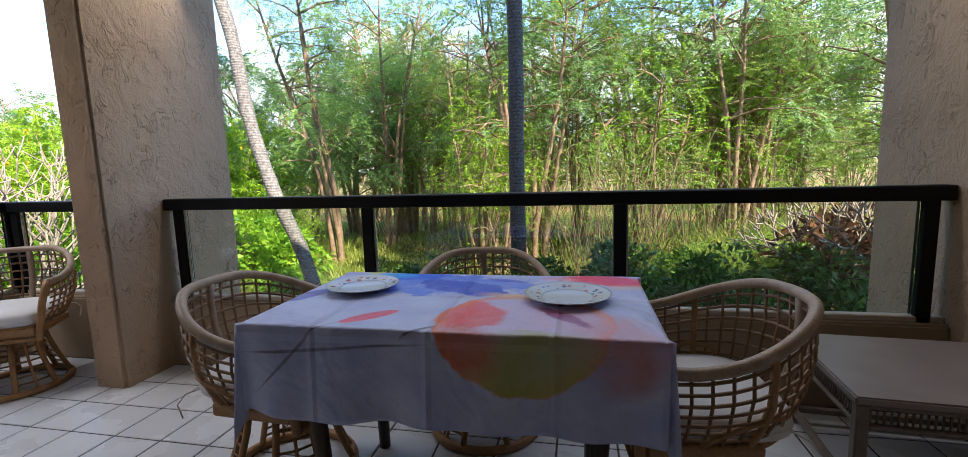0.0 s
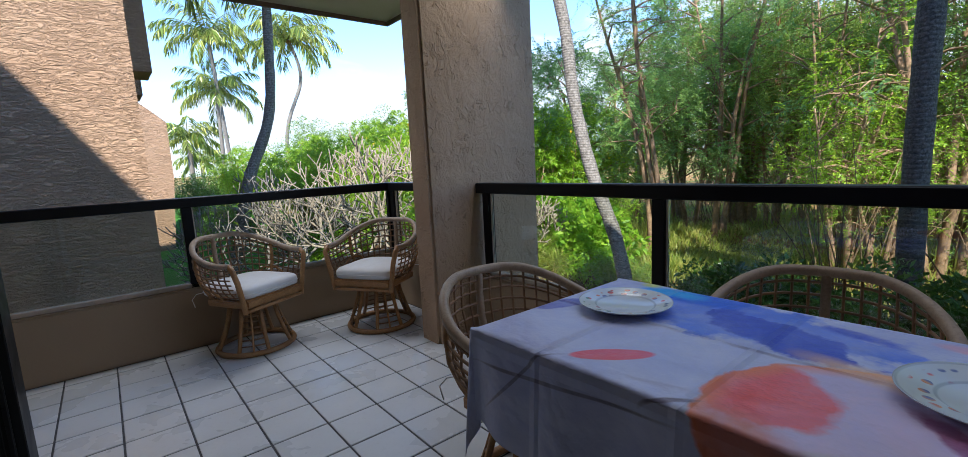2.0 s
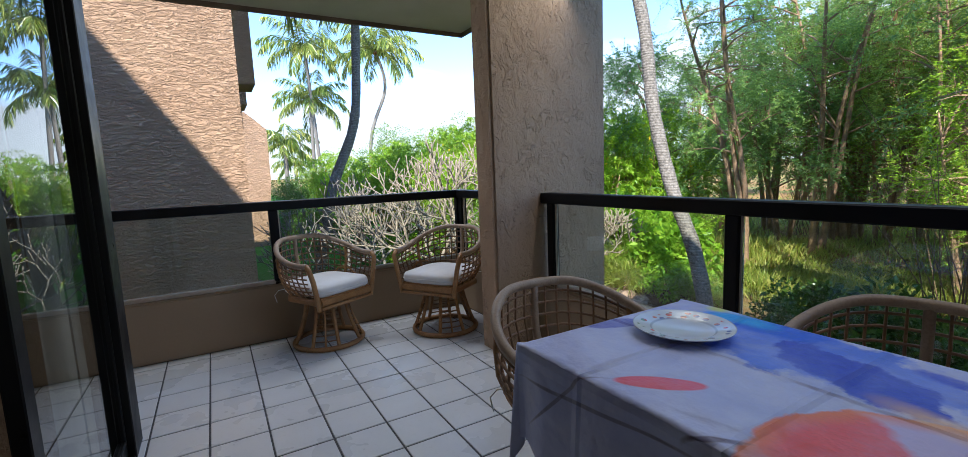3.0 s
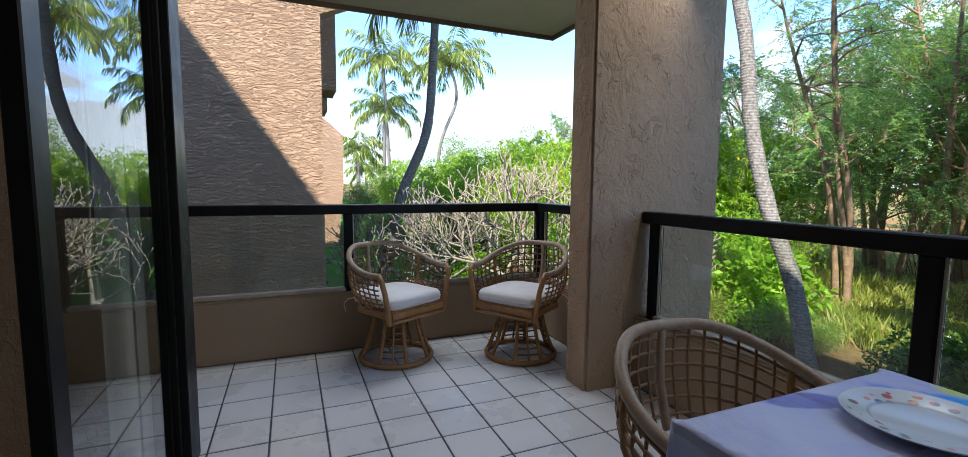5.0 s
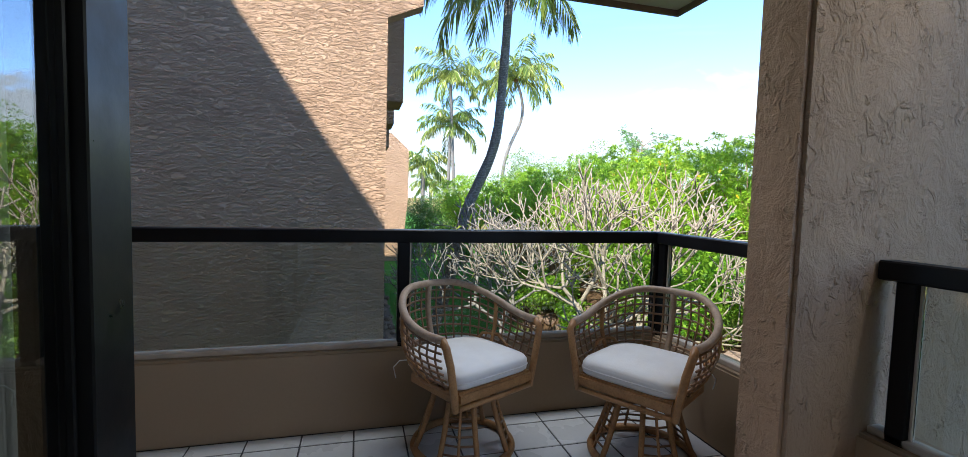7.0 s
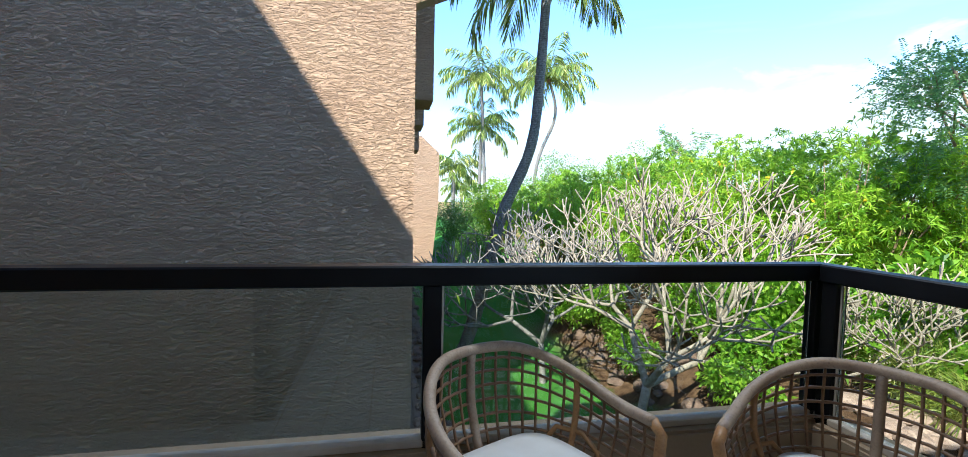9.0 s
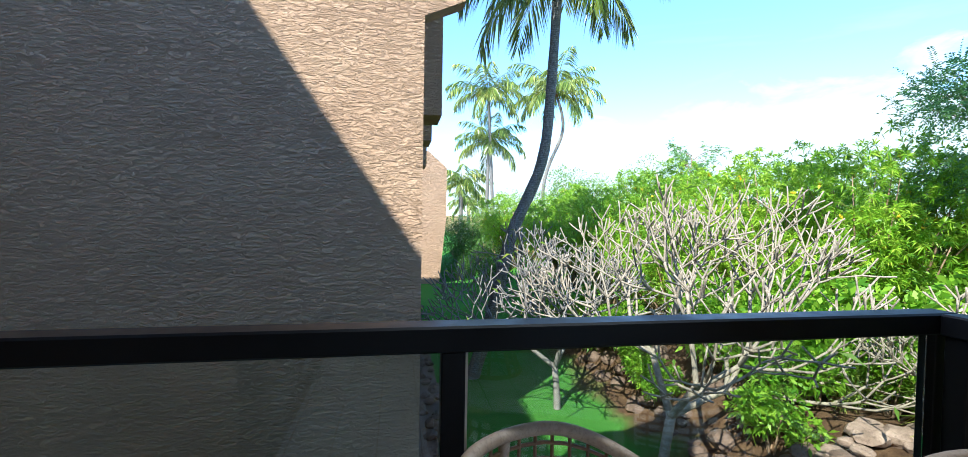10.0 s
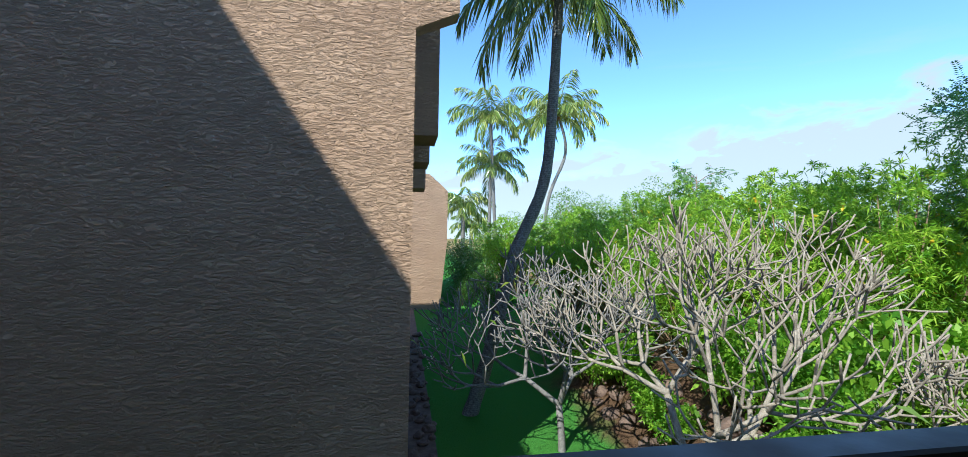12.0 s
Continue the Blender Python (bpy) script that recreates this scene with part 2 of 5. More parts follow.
def cloth_mat():
    """White cloth, tinted lilac for sky light, printed with watercolour petals, laid out in metres on the flat cloth.
    """
    m, nt, b = mat_new("watercolour_tablecloth")
    tc = nt.nodes.new("ShaderNodeTexCoord")
    uv = tc.outputs["UV"]
    warp = noise_tex(nt, uv, 9, 4, 0.6)
    wet = noise_tex(nt, uv, 5, 5, 0.65, 0.6)

    def blob(cx, cy, rx, ry, turn, soft=0.12, rag=0.5):
        mp = nt.nodes.new("ShaderNodeMapping")
        mp.vector_type = "TEXTURE"
        mp.inputs["Location"].default_value = (cx, cy, 0)
        mp.inputs["Rotation"].default_value = (0, 0, radians(turn))
        mp.inputs["Scale"].default_value = (rx, ry, 1)
        nt.links.new(uv, mp.inputs["Vector"])
        ln = nt.nodes.new("ShaderNodeVectorMath")
        ln.operation = "LENGTH"
        nt.links.new(mp.outputs["Vector"], ln.inputs[0])
        d = math2(nt, "ADD", ln.outputs["Value"], math2(nt, "MULTIPLY", math2(nt, "SUBTRACT", warp, 0.5), rag))
        return grey(nt, d, 1.0, 1.0 - soft), d

    # lilac ground: the blue sky's light on white cloth, put into the colour
    col = mix(nt, grey(nt, wet, 0.3, 0.7), (0.37, 0.41, 0.70), (0.55, 0.58, 0.79))

    def wash(mask, c, amount, uneven=0.5):
        nonlocal col
        k = math2(nt, "MULTIPLY", mask, grey(nt, wet, 0.38, 0.60, amount * (1 - uneven), amount))
        col = mix(nt, k, col, c)

    def patch(c, amount, *shape, uneven=0.5):
        wash(blob(*shape)[0], c, amount, uneven)

    # blue passage
    patch((0.07, 0.17, 0.74), 0.95, -1.26, 2.43, 0.44, 0.17, -4, 0.16, 1.5, uneven=0.45)
    patch((0.01, 0.04, 0.50), 1.0, -1.13, 2.37, 0.24, 0.09, -25, 0.15, 1.6, uneven=0.3)
    patch((0.0, 0.10, 0.70), 1.0, -1.42, 2.54, 0.20, 0.08, 5, 0.3, 0.9, uneven=0.2)
    patch((0.0, 0.36, 0.82), 0.95, -1.50, 2.55, 0.14, 0.06, 0, 0.6, 0.8, uneven=0.2)
    patch((0.62, 0.68, 0.06), 0.9, -1.60, 2.585, 0.045, 0.03, 0, 0.7, 0.6, uneven=0.3)
    patch((0.05, 0.06, 0.45), 0.95, -1.70, 2.22, 0.10, 0.045, 70, 0.2, 0.7, uneven=0.3)
    patch((0.02, 0.05, 0.55), 0.9, -1.00, 2.50, 0.12, 0.035, -15, 0.4, 1.2, uneven=0.3)
    patch((0.10, 0.12, 0.60), 0.85, -1.66, 2.46, 0.05, 0.03, 20, 0.3, 0.8, uneven=0.3)
    # large petal: pale heart, salmon side, orange rim, olive lower edge
    body, d = blob(-0.87, 2.0, 0.27, 0.29, 12, 0.035, 0.2)
    wash(body, (0.66, 0.46, 0.62), 0.85, 0.4)
    k = math2(nt, "MULTIPLY", body, blob(-1.05, 2.05, 0.135, 0.15, 30, 0.15, 0.7)[0])
    wash(k, (0.80, 0.055, 0.04), 0.97, 0.2)
    k = math2(nt, "MULTIPLY", body, grey(nt, d, 0.80, 0.97))
    wash(k, (0.80, 0.20, 0.03), 0.92, 0.25)
    k = math2(nt, "MULTIPLY", body, blob(-0.80, 1.78, 0.26, 0.16, 0, 0.35, 0.4)[0])
    wash(k, (0.36, 0.38, 0.09), 0.95, 0.2)
    k = math2(nt, "MULTIPLY", body, blob(-1.02, 1.86, 0.14, 0.10, -40, 0.5, 0.4)[0])
    wash(k, (0.55, 0.13, 0.06), 0.85, 0.2)
    patch((0.86, 0.52, 0.20), 0.7, -0.93, 2.26, 0.17, 0.05, -14, 0.6, 0.7)
    # plum edge and peach wash
    patch((0.66, 0.30, 0.36), 0.8, -0.60, 1.93, 0.16, 0.22, 30, 0.6, 0.7)
    patch((0.26, 0.03, 0.16), 0.95, -0.76, 2.07, 0.15, 0.032, -48, 0.3, 1.4, uneven=0.2)
    patch((0.50, 0.16, 0.10), 0.7, -0.58, 1.80, 0.10, 0.10, 0, 0.5, 0.7)
    # magenta corner
    patch((0.80, 0.02, 0.10), 1.0, -0.59, 2.52, 0.20, 0.08, -12, 0.2, 0.6, uneven=0.12)
    patch((0.85, 0.28, 0.30), 0.85, -0.78, 2.54, 0.10, 0.035, -8, 0.4, 0.8)
    patch((0.88, 0.50, 0.30), 0.6, -0.52, 2.43, 0.10, 0.05, 0, 0.6, 0.6)
    # single leaf and stems
    patch((0.80, 0.02, 0.05), 0.97, -1.355, 2.0, 0.105, 0.034, 46, 0.12, 0.12, uneven=0.15)
    for shape in ((-1.44, 1.825, 0.33, 0.0065, 5), (-1.56, 1.80, 0.19, 0.006, 45), (-1.16, 1.90, 0.07, 0.010, 40)):
        patch((0.07, 0.04, 0.09), 0.8, *shape, 0.4, 0.5, uneven=0.3)
    nt.links.new(col, b.inputs["Base Color"])
    b.inputs["Roughness"].default_value = 0.45
    b.inputs["Sheen Weight"].default_value = 0.15
    crease = noise_tex(nt, uv, 3.2, 3, 0.5, 0.7)
    sep = nt.nodes.new("ShaderNodeSeparateXYZ")
    nt.links.new(uv, sep.inputs[0])
    h = math2(nt, "ADD", crease, math2(nt, "MULTIPLY", warp, 0.25))
    for axis, at in ((0, -1.49), (0, -1.13), (0, -0.77), (1, 1.86), (1, 2.25)):
        d = math2(nt, "ABSOLUTE", math2(nt, "SUBTRACT", sep.outputs[axis], at), 0)
        h = math2(nt, "ADD", h, grey(nt, d, 0.016, 0.0, 0, 0.14))
    bump(nt, b, h, 0.9, 0.05)
    return m


CLOTH = cloth_mat()


def plate_mat():
    m, nt, b = mat_new("painted_porcelain")
    v = coords(nt)
    vor = nd(nt, "ShaderNodeTexVoronoi", Scale=34.0, Randomness=1.0)
    nt.links.new(v, vor.inputs["Vector"])
    dots = grey(nt, vor.outputs["Distance"], 0.36, 0.29)
    sep = nt.nodes.new("ShaderNodeSeparateXYZ")
    nt.links.new(v, sep.inputs[0])
    r2 = math2(nt, "SQRT", math2(nt, "ADD", math2(nt, "MULTIPLY", sep.outputs[0], sep.outputs[0]),
                                 math2(nt, "MULTIPLY", sep.outputs[1], sep.outputs[1])), 0)
    rimband = math2(nt, "MULTIPLY", grey(nt, r2, 0.085, 0.092), grey(nt, r2, 0.128, 0.120))
    sel = grey(nt, noise_tex(nt, v, 9, 2), 0.36, 0.42)
    hue = ramp(nt, noise_tex(nt, v, 13, 1), [(0.40, (0.10, 0.20, 0.12)), (0.47, (0.55, 0.06, 0.07)), (0.55, (0.70, 0.28, 0.12)), (0.62, (0.12, 0.16, 0.35))])
    k = math2(nt, "MULTIPLY", math2(nt, "MULTIPLY", dots, rimband), sel)
    c = mix(nt, k, (0.60, 0.65, 0.70), hue)
    ring = math2(nt, "MULTIPLY", grey(nt, r2, 0.139, 0.142), grey(nt, r2, 0.149, 0.146))
    c = mix(nt, math2(nt, "MULTIPLY", ring, 0.35), c, (0.10, 0.13, 0.20))
    well = math2(nt, "MULTIPLY", grey(nt, r2, 0.083, 0.086), grey(nt, r2, 0.092, 0.089))
    c = mix(nt, math2(nt, "MULTIPLY", well, 0.45), c, (0.16, 0.19, 0.24))
    nt.links.new(c, b.inputs["Base Color"])
    b.inputs["Roughness"].default_value = 0.2
    b.inputs["Coat Weight"].default_value = 0.1
    return m


PLATE = plate_mat()
LAMINATE = plain_noise("taupe_painted_tabletop", (0.24, 0.19, 0.17), (0.30, 0.245, 0.22), 5, 0.42, 0.1)
WICKER = rattan_mat("taupe_wicker", (0.15, 0.115, 0.09), (0.27, 0.21, 0.17))
DARK_WOOD = rattan_mat("dark_table_wood", (0.035, 0.022, 0.014), (0.08, 0.05, 0.032))


def leaf_mat(name, dark, mid, light, trans=0.45, rough=0.45):
    """Thin leaf: gloss on top, light through it, each leaf a little different."""
    m, nt, b = mat_new(name)
    geo = nt.nodes.new("ShaderNodeNewGeometry")
    oi = nt.nodes.new("ShaderNodeObjectInfo")
    v = coords(nt)
    big = noise_tex(nt, v, 0.9, 2)
    f = math2(nt, "ADD", math2(nt, "MULTIPLY", geo.outputs["Random Per Island"], 0.55), math2(nt, "MULTIPLY", big, 0.45))
    f = math2(nt, "ADD", f, grey(nt, oi.outputs["Random"], 0, 1, -0.12, 0.12))
    col = ramp(nt, f, [(0.22, dark), (0.5, mid), (0.8, light)])
    nt.links.new(col, b.inputs["Base Color"])
    b.inputs["Roughness"].default_value = rough
    b.inputs["Specular IOR Level"].default_value = 0.35
    tr = nt.nodes.new("ShaderNodeBsdfTranslucent")
    nt.links.new(mix(nt, 0.5, col, tuple(min(1, c * 1.6) for c in light)), tr.inputs["Color"])
    mx = nt.nodes.new("ShaderNodeMixShader")
    mx.inputs[0].default_value = trans
    nt.links.new(b.outputs[0], mx.inputs[1])
    nt.links.new(tr.outputs[0], mx.inputs[2])
    nt.links.new(mx.outputs[0], nt.nodes["Material Output"].inputs["Surface"])
    return m


LEAF_FEATHER = leaf_mat("feathery_leaf", (0.065, 0.17, 0.03), (0.18, 0.31, 0.055), (0.38, 0.45, 0.09), 0.5)
LEAF_MIST = leaf_mat("pale_feathery_leaf", (0.10, 0.22, 0.055), (0.24, 0.40, 0.09), (0.42, 0.54, 0.14), 0.5)
LEAF_BLUE = leaf_mat("blue_green_leaf", (0.065, 0.16, 0.055), (0.17, 0.31, 0.09), (0.32, 0.45, 0.14), 0.5)
LEAF_BRIGHT = leaf_mat("bright_oleander_leaf", (0.075, 0.20, 0.015), (0.19, 0.36, 0.024), (0.36, 0.53, 0.05), 0.45)
LEAF_LIME = leaf_mat("lime_oleander_leaf", (0.08, 0.21, 0.012), (0.22, 0.40, 0.022), (0.45, 0.57, 0.06), 0.42, 0.4)
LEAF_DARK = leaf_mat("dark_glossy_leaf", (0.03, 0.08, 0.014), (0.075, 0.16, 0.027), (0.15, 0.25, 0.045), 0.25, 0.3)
LEAF_RED = leaf_mat("dark_red_leaf", (0.05, 0.025, 0.015), (0.12, 0.055, 0.03), (0.22, 0.11, 0.05), 0.2, 0.3)
LEAF_DRY = leaf_mat("dry_rusty_pods", (0.12, 0.05, 0.02), (0.22, 0.10, 0.04), (0.32, 0.18, 0.07), 0.3)
LEAF_PALM = leaf_mat("palm_leaflet", (0.05, 0.10, 0.018), (0.18, 0.24, 0.04), (0.44, 0.43, 0.11), 0.22, 0.28)
LEAF_FRANGI = leaf_mat("frangipani_leaf", (0.06, 0.15, 0.02), (0.16, 0.26, 0.03), (0.30, 0.34, 0.05), 0.4)
PETAL_YELLOW = leaf_mat("yellow_petal", (0.6, 0.38, 0.02), (0.75, 0.5, 0.03), (0.85, 0.62, 0.06), 0.3)
PETAL_PINK = leaf_mat("pale_pink_petal", (0.6, 0.42, 0.34), (0.7, 0.52, 0.42), (0.8, 0.65, 0.55), 0.3)
GRASS_BLADE = leaf_mat("tall_grass_blade", (0.10, 0.17, 0.025), (0.24, 0.31, 0.05), (0.45, 0.43, 0.12), 0.45)


def bark_mat(name, a, c, rings=0.0, scale=9):
    m, nt, b = mat_new(name)
    v = coords(nt)
    n = noise_tex(nt, v, scale, 5, 0.65)
    f = noise_tex(nt, v, scale * 6, 3)
    col = ramp(nt, n, [(0.3, a), (0.7, c)])
    col = mix(nt, grey(nt, f, 0.5, 0.7, 0, 0.55), col, tuple(x * 0.45 for x in a))
    h = n
    if rings:
        w = nd(nt, "ShaderNodeTexWave", Scale=rings, Distortion=3.0, Detail=2.0)
        w.bands_direction = "Z"
        nt.links.new(v, w.inputs["Vector"])
        h = math2(nt, "ADD", math2(nt, "MULTIPLY", w.outputs["Fac"], 0.3), n)
        col = mix(nt, grey(nt, w.outputs["Fac"], 0.4, 0.0, 0, 0.35), col, tuple(x * 0.5 for x in a))
    nt.links.new(col, b.inputs["Base Color"])
    b.inputs["Roughness"].default_value = 0.9
    bump(nt, b, h, 0.7, 0.02)
    return m


BARK_PALM = bark_mat("ringed_palm_bark", (0.085, 0.072, 0.06), (0.36, 0.32, 0.275), 7.0, 22)
BARK_MOTTLED = bark_mat("dark_lichen_mottled_palm_bark", (0.02, 0.017, 0.015), (0.17, 0.15, 0.13), 5.0, 34)
BARK_THIN = bark_mat("thin_brown_bark", (0.20, 0.12, 0.07), (0.42, 0.27, 0.16))
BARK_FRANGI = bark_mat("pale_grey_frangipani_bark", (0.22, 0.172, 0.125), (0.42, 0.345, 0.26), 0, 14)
# darker copy of the frangipani bark, with shade put into the colour
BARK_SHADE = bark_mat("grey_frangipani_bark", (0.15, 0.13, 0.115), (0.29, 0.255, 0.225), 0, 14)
LAVA = bark_mat("reddish_lava_rock", (0.09, 0.055, 0.04), (0.22, 0.14, 0.10), 0, 5)
PALE_ROCK = bark_mat("pale_pinkish_field_stone", (0.22, 0.14, 0.10), (0.40, 0.28, 0.21), 0, 5)


def ground_mat():
    m, nt, b = mat_new("lawn_and_soil")
    tc = nt.nodes.new("ShaderNodeTexCoord")
    v = tc.outputs["Object"]
    sep = nt.nodes.new("ShaderNodeSeparateXYZ")
    nt.links.new(v, sep.inputs[0])
    n1 = noise_tex(nt, v, 0.6, 4)
    n2 = noise_tex(nt, v, 7, 4)
    n3 = noise_tex(nt, v, 55, 3)
    lawn = ramp(nt, n3, [(0.3, (0.035, 0.14, 0.02)), (0.7, (0.10, 0.28, 0.042))])
    lawn = mix(nt, grey(nt, n1, 0.35, 0.7, 0, 0.4), lawn, (0.08, 0.20, 0.03))
    soil = ramp(nt, n2, [(0.3, (0.07, 0.038, 0.022)), (0.7, (0.17, 0.10, 0.055))])
    wild = ramp(nt, n2, [(0.3, (0.10, 0.12, 0.03)), (0.7, (0.28, 0.27, 0.09))])
    litter = ramp(nt, n3, [(0.3, (0.20, 0.10, 0.04)), (0.7, (0.46, 0.27, 0.12))])
    wild = mix(nt, grey(nt, noise_tex(nt, v, 0.45, 3), 0.42, 0.56, 0, 0.9), wild, litter)
    edge = math2(nt, "ADD", sep.outputs[1], math2(nt, "MULTIPLY", math2(nt, "SUBTRACT", n1, 0.5), 3.0))
    near = grey(nt, sep.outputs[0], -17.0, -15.5)
    col = mix(nt, math2(nt, "MULTIPLY", grey(nt, edge, 5.2, 5.9), near), lawn, soil)
    col = mix(nt, grey(nt, edge, 8.6, 10.5), col, wild)
    nt.links.new(col, b.inputs["Base Color"])
    b.inputs["Roughness"].default_value = 1.0
    b.inputs["Specular IOR Level"].default_value = 0.1
    bump(nt, b, math2(nt, "ADD", n3, n2), 0.8, 0.05)
    return m


GROUND = ground_mat()


def water_mat():
    m, nt, b = mat_new("distant_sea")
    n = noise_tex(nt, coords(nt), 0.05, 4)
    nt.links.new(ramp(nt, n, [(0.3, (0.01, 0.06, 0.14)), (0.7, (0.02, 0.10, 0.20))]), b.inputs["Base Color"])
    b.inputs["Roughness"].default_value = 0.35
    return m


def cloud_mat():
    """Backdrop of distance: cloud bank low down, streaks higher, clear between."""
    m, nt, b = mat_new("cloud_bank")
    nt.nodes.remove(b)
    tc = nt.nodes.new("ShaderNodeTexCoord")
    sep = nt.nodes.new("ShaderNodeSeparateXYZ")
    nt.links.new(tc.outputs["Object"], sep.inputs[0])
    mp = nt.nodes.new("ShaderNodeMapping")
    mp.inputs["Scale"].default_value = (0.0032, 0.0032, 0.0075)
    nt.links.new(tc.outputs["Object"], mp.inputs["Vector"])
    puff = noise_tex(nt, mp.outputs["Vector"], 1.6, 7, 0.58, 0.3)
    slope = math2(nt, "MULTIPLY", math2(nt, "SUBTRACT", sep.outputs[1], 456.0), 0.157)
    low = grey(nt, math2(nt, "SUBTRACT", sep.outputs[2], slope), 100, 390, 0.36, -0.30)
    body = grey(nt, math2(nt, "ADD", puff, low), 0.50, 0.66)
    mp2 = nt.nodes.new("ShaderNodeMapping")
    mp2.inputs["Scale"].default_value = (0.0011, 0.0011, 0.006)
    mp2.inputs["Rotation"].default_value = (radians(18), 0, 0)
    nt.links.new(tc.outputs["Object"], mp2.inputs["Vector"])
    streak = grey(nt, noise_tex(nt, mp2.outputs["Vector"], 1.5, 6, 0.6, 0.5), 0.55, 0.78, 0, 0.3)
    top = grey(nt, sep.outputs[2], 620, 420)
    k = math2(nt, "MULTIPLY", math2(nt, "MAXIMUM", body, streak), top)
    k = math2(nt, "MULTIPLY", k, 0.92)
    em = nt.nodes.new("ShaderNodeEmission")
    em.inputs["Color"].default_value = (0.95, 0.975, 1.0, 1)
    em.inputs["Strength"].default_value = 0.27
    tr = nt.nodes.new("ShaderNodeBsdfTransparent")
    mx = nt.nodes.new("ShaderNodeMixShader")
    nt.links.new(k, mx.inputs[0])
    nt.links.new(tr.outputs[0], mx.inputs[1])
    nt.links.new(em.outputs[0], mx.inputs[2])
    nt.links.new(mx.outputs[0], nt.nodes["Material Output"].inputs["Surface"])
    return m

# ---- builders ----
def box(bm, x0, x1, y0, y1, z0, z1, bevel=0.0, segs=1):
    made = bmesh.ops.create_cube(bm, size=1, matrix=Matrix.Translation(((x0 + x1) / 2, (y0 + y1) / 2, (z0 + z1) / 2))
                                 @ Matrix.Diagonal((x1 - x0, y1 - y0, z1 - z0, 1)))
    if bevel:
        edges = {e for v in made["verts"] for e in v.link_edges}
        bmesh.ops.bevel(bm, geom=list(edges), offset=bevel, segments=segs, affect="EDGES")
    return bm


def mesh_of(name, bm, material, smooth=False):
    me = bpy.data.meshes.new(name)
    bmesh.ops.recalc_face_normals(bm, faces=bm.faces)
    bm.to_mesh(me)
    bm.free()
    me.materials.append(material)
    if smooth:
        me.polygons.foreach_set("use_smooth", [True] * len(me.polygons))
    return me


def part(name, bm, material, parent=None, label="", smooth=False):
    ob = new(name, mesh_of(name, bm, material, smooth))
    if parent:
        ob.parent = parent
    if label:
        ob["label"] = label
    return ob


def thing(name, x, y, z, turn=0, label="", category="", group="", kind=""):
    ob = new(name)
    ob.empty_display_size = 0.1
    ob.matrix_basis = pose(x, y, z, 0, 0, turn)
    return tagged(ob, label, category, group, kind)


def solid(name, dims, material, label, category, kind="structure", bevel=0.0, segs=1):
    bm = bmesh.new()
    box(bm, *dims, bevel, segs)
    return tagged(part(name, bm, material), label, category, "", kind)


# ---- the lanai ----
FLOOR_Z, CEIL_Z, GROUND_Z = 0.0, 2.57, -2.6
X_W, Y_N, X_E, Y_HOUSE = -4.52, 3.095, 0.95, 0.72

floor = solid("floor", (-4.72, 1.15, -2.6, 3.295, -0.25, -0.0028), GROUT, "lanai floor slab with recessed grey grout between white tiles", "floor")
solid("ceiling", (-4.85, 1.15, -2.6, 3.41, CEIL_Z, 2.80), CONCRETE, "plain painted concrete lanai ceiling", "ceiling")
bm = bmesh.new()
box(bm, -4.87, -4.845, -2.6, 3.43, CEIL_Z - 0.035, 2.81)
box(bm, -4.845, 1.15, 3.405, 3.43, CEIL_Z - 0.035, 2.81)
tagged(part("trim", bm, FASCIA), "dark brown drip edge along the ceiling slab", "trim", "", "structure")

solid("wall_parapet_west", (-4.72, X_W, -2.6, 3.295, -0.006, 0.43), STUCCO_SMOOTH, "low painted plaster parapet below the glass railing", "parapet", bevel=0.012, segs=2)
solid("wall_parapet_north", (X_W + 0.002, X_E, Y_N, 3.293, -0.006, 0.43), STUCCO_SMOOTH, "low painted plaster parapet below the front railing", "parapet", bevel=0.012, segs=2)
solid("wall_fin_west", (-3.492, -3.272, 2.752, 3.75, GROUND_Z - 0.1, CEIL_Z + 0.02), STUCCO, "tan trowelled stucco fin wall between the railings", "wall", bevel=0.018, segs=2)
solid("wall_fin_east", (X_E, 1.16, 0.6, 3.745, GROUND_Z - 0.1, CEIL_Z + 0.02), STUCCO, "tan stucco side wall of the lanai", "wall", bevel=0.018, segs=2)

# house behind the lanai: room shell, unseen upper masses added for their shade
solid("wall_house_west", (-3.42, -3.28, -2.6, 0.655, -0.006, CEIL_Z), STUCCO, "tan stucco side wall of the house", "wall")
solid("wall_house_east", (X_E, 1.15, -4.2, 0.598, -0.006, CEIL_Z), ROOM_WALL, "painted wall of the room", "wall")
solid("wall_house_south", (-3.42, 1.15, -4.4, -4.2, -0.006, CEIL_Z), ROOM_WALL, "painted back wall of the room", "wall")
solid("wall_house_inner", (-3.42, -3.28, -4.2, -2.6, -0.006, CEIL_Z), ROOM_WALL, "painted wall of the room", "wall")
solid("floor_room", (-3.28, X_E, -4.2, 0.6, 0.0, 0.006), CARPET, "brown carpet of the room behind the door", "floor")
solid("floor_room_slab", (-4.72, 1.15, -4.4, -2.6, -0.25, -0.006), CONCRETE, "concrete slab under the room", "floor")
solid("ceiling_room", (-4.85, 1.15, -4.4, -2.6, CEIL_Z, 2.80), CONCRETE, "painted room ceiling", "ceiling")
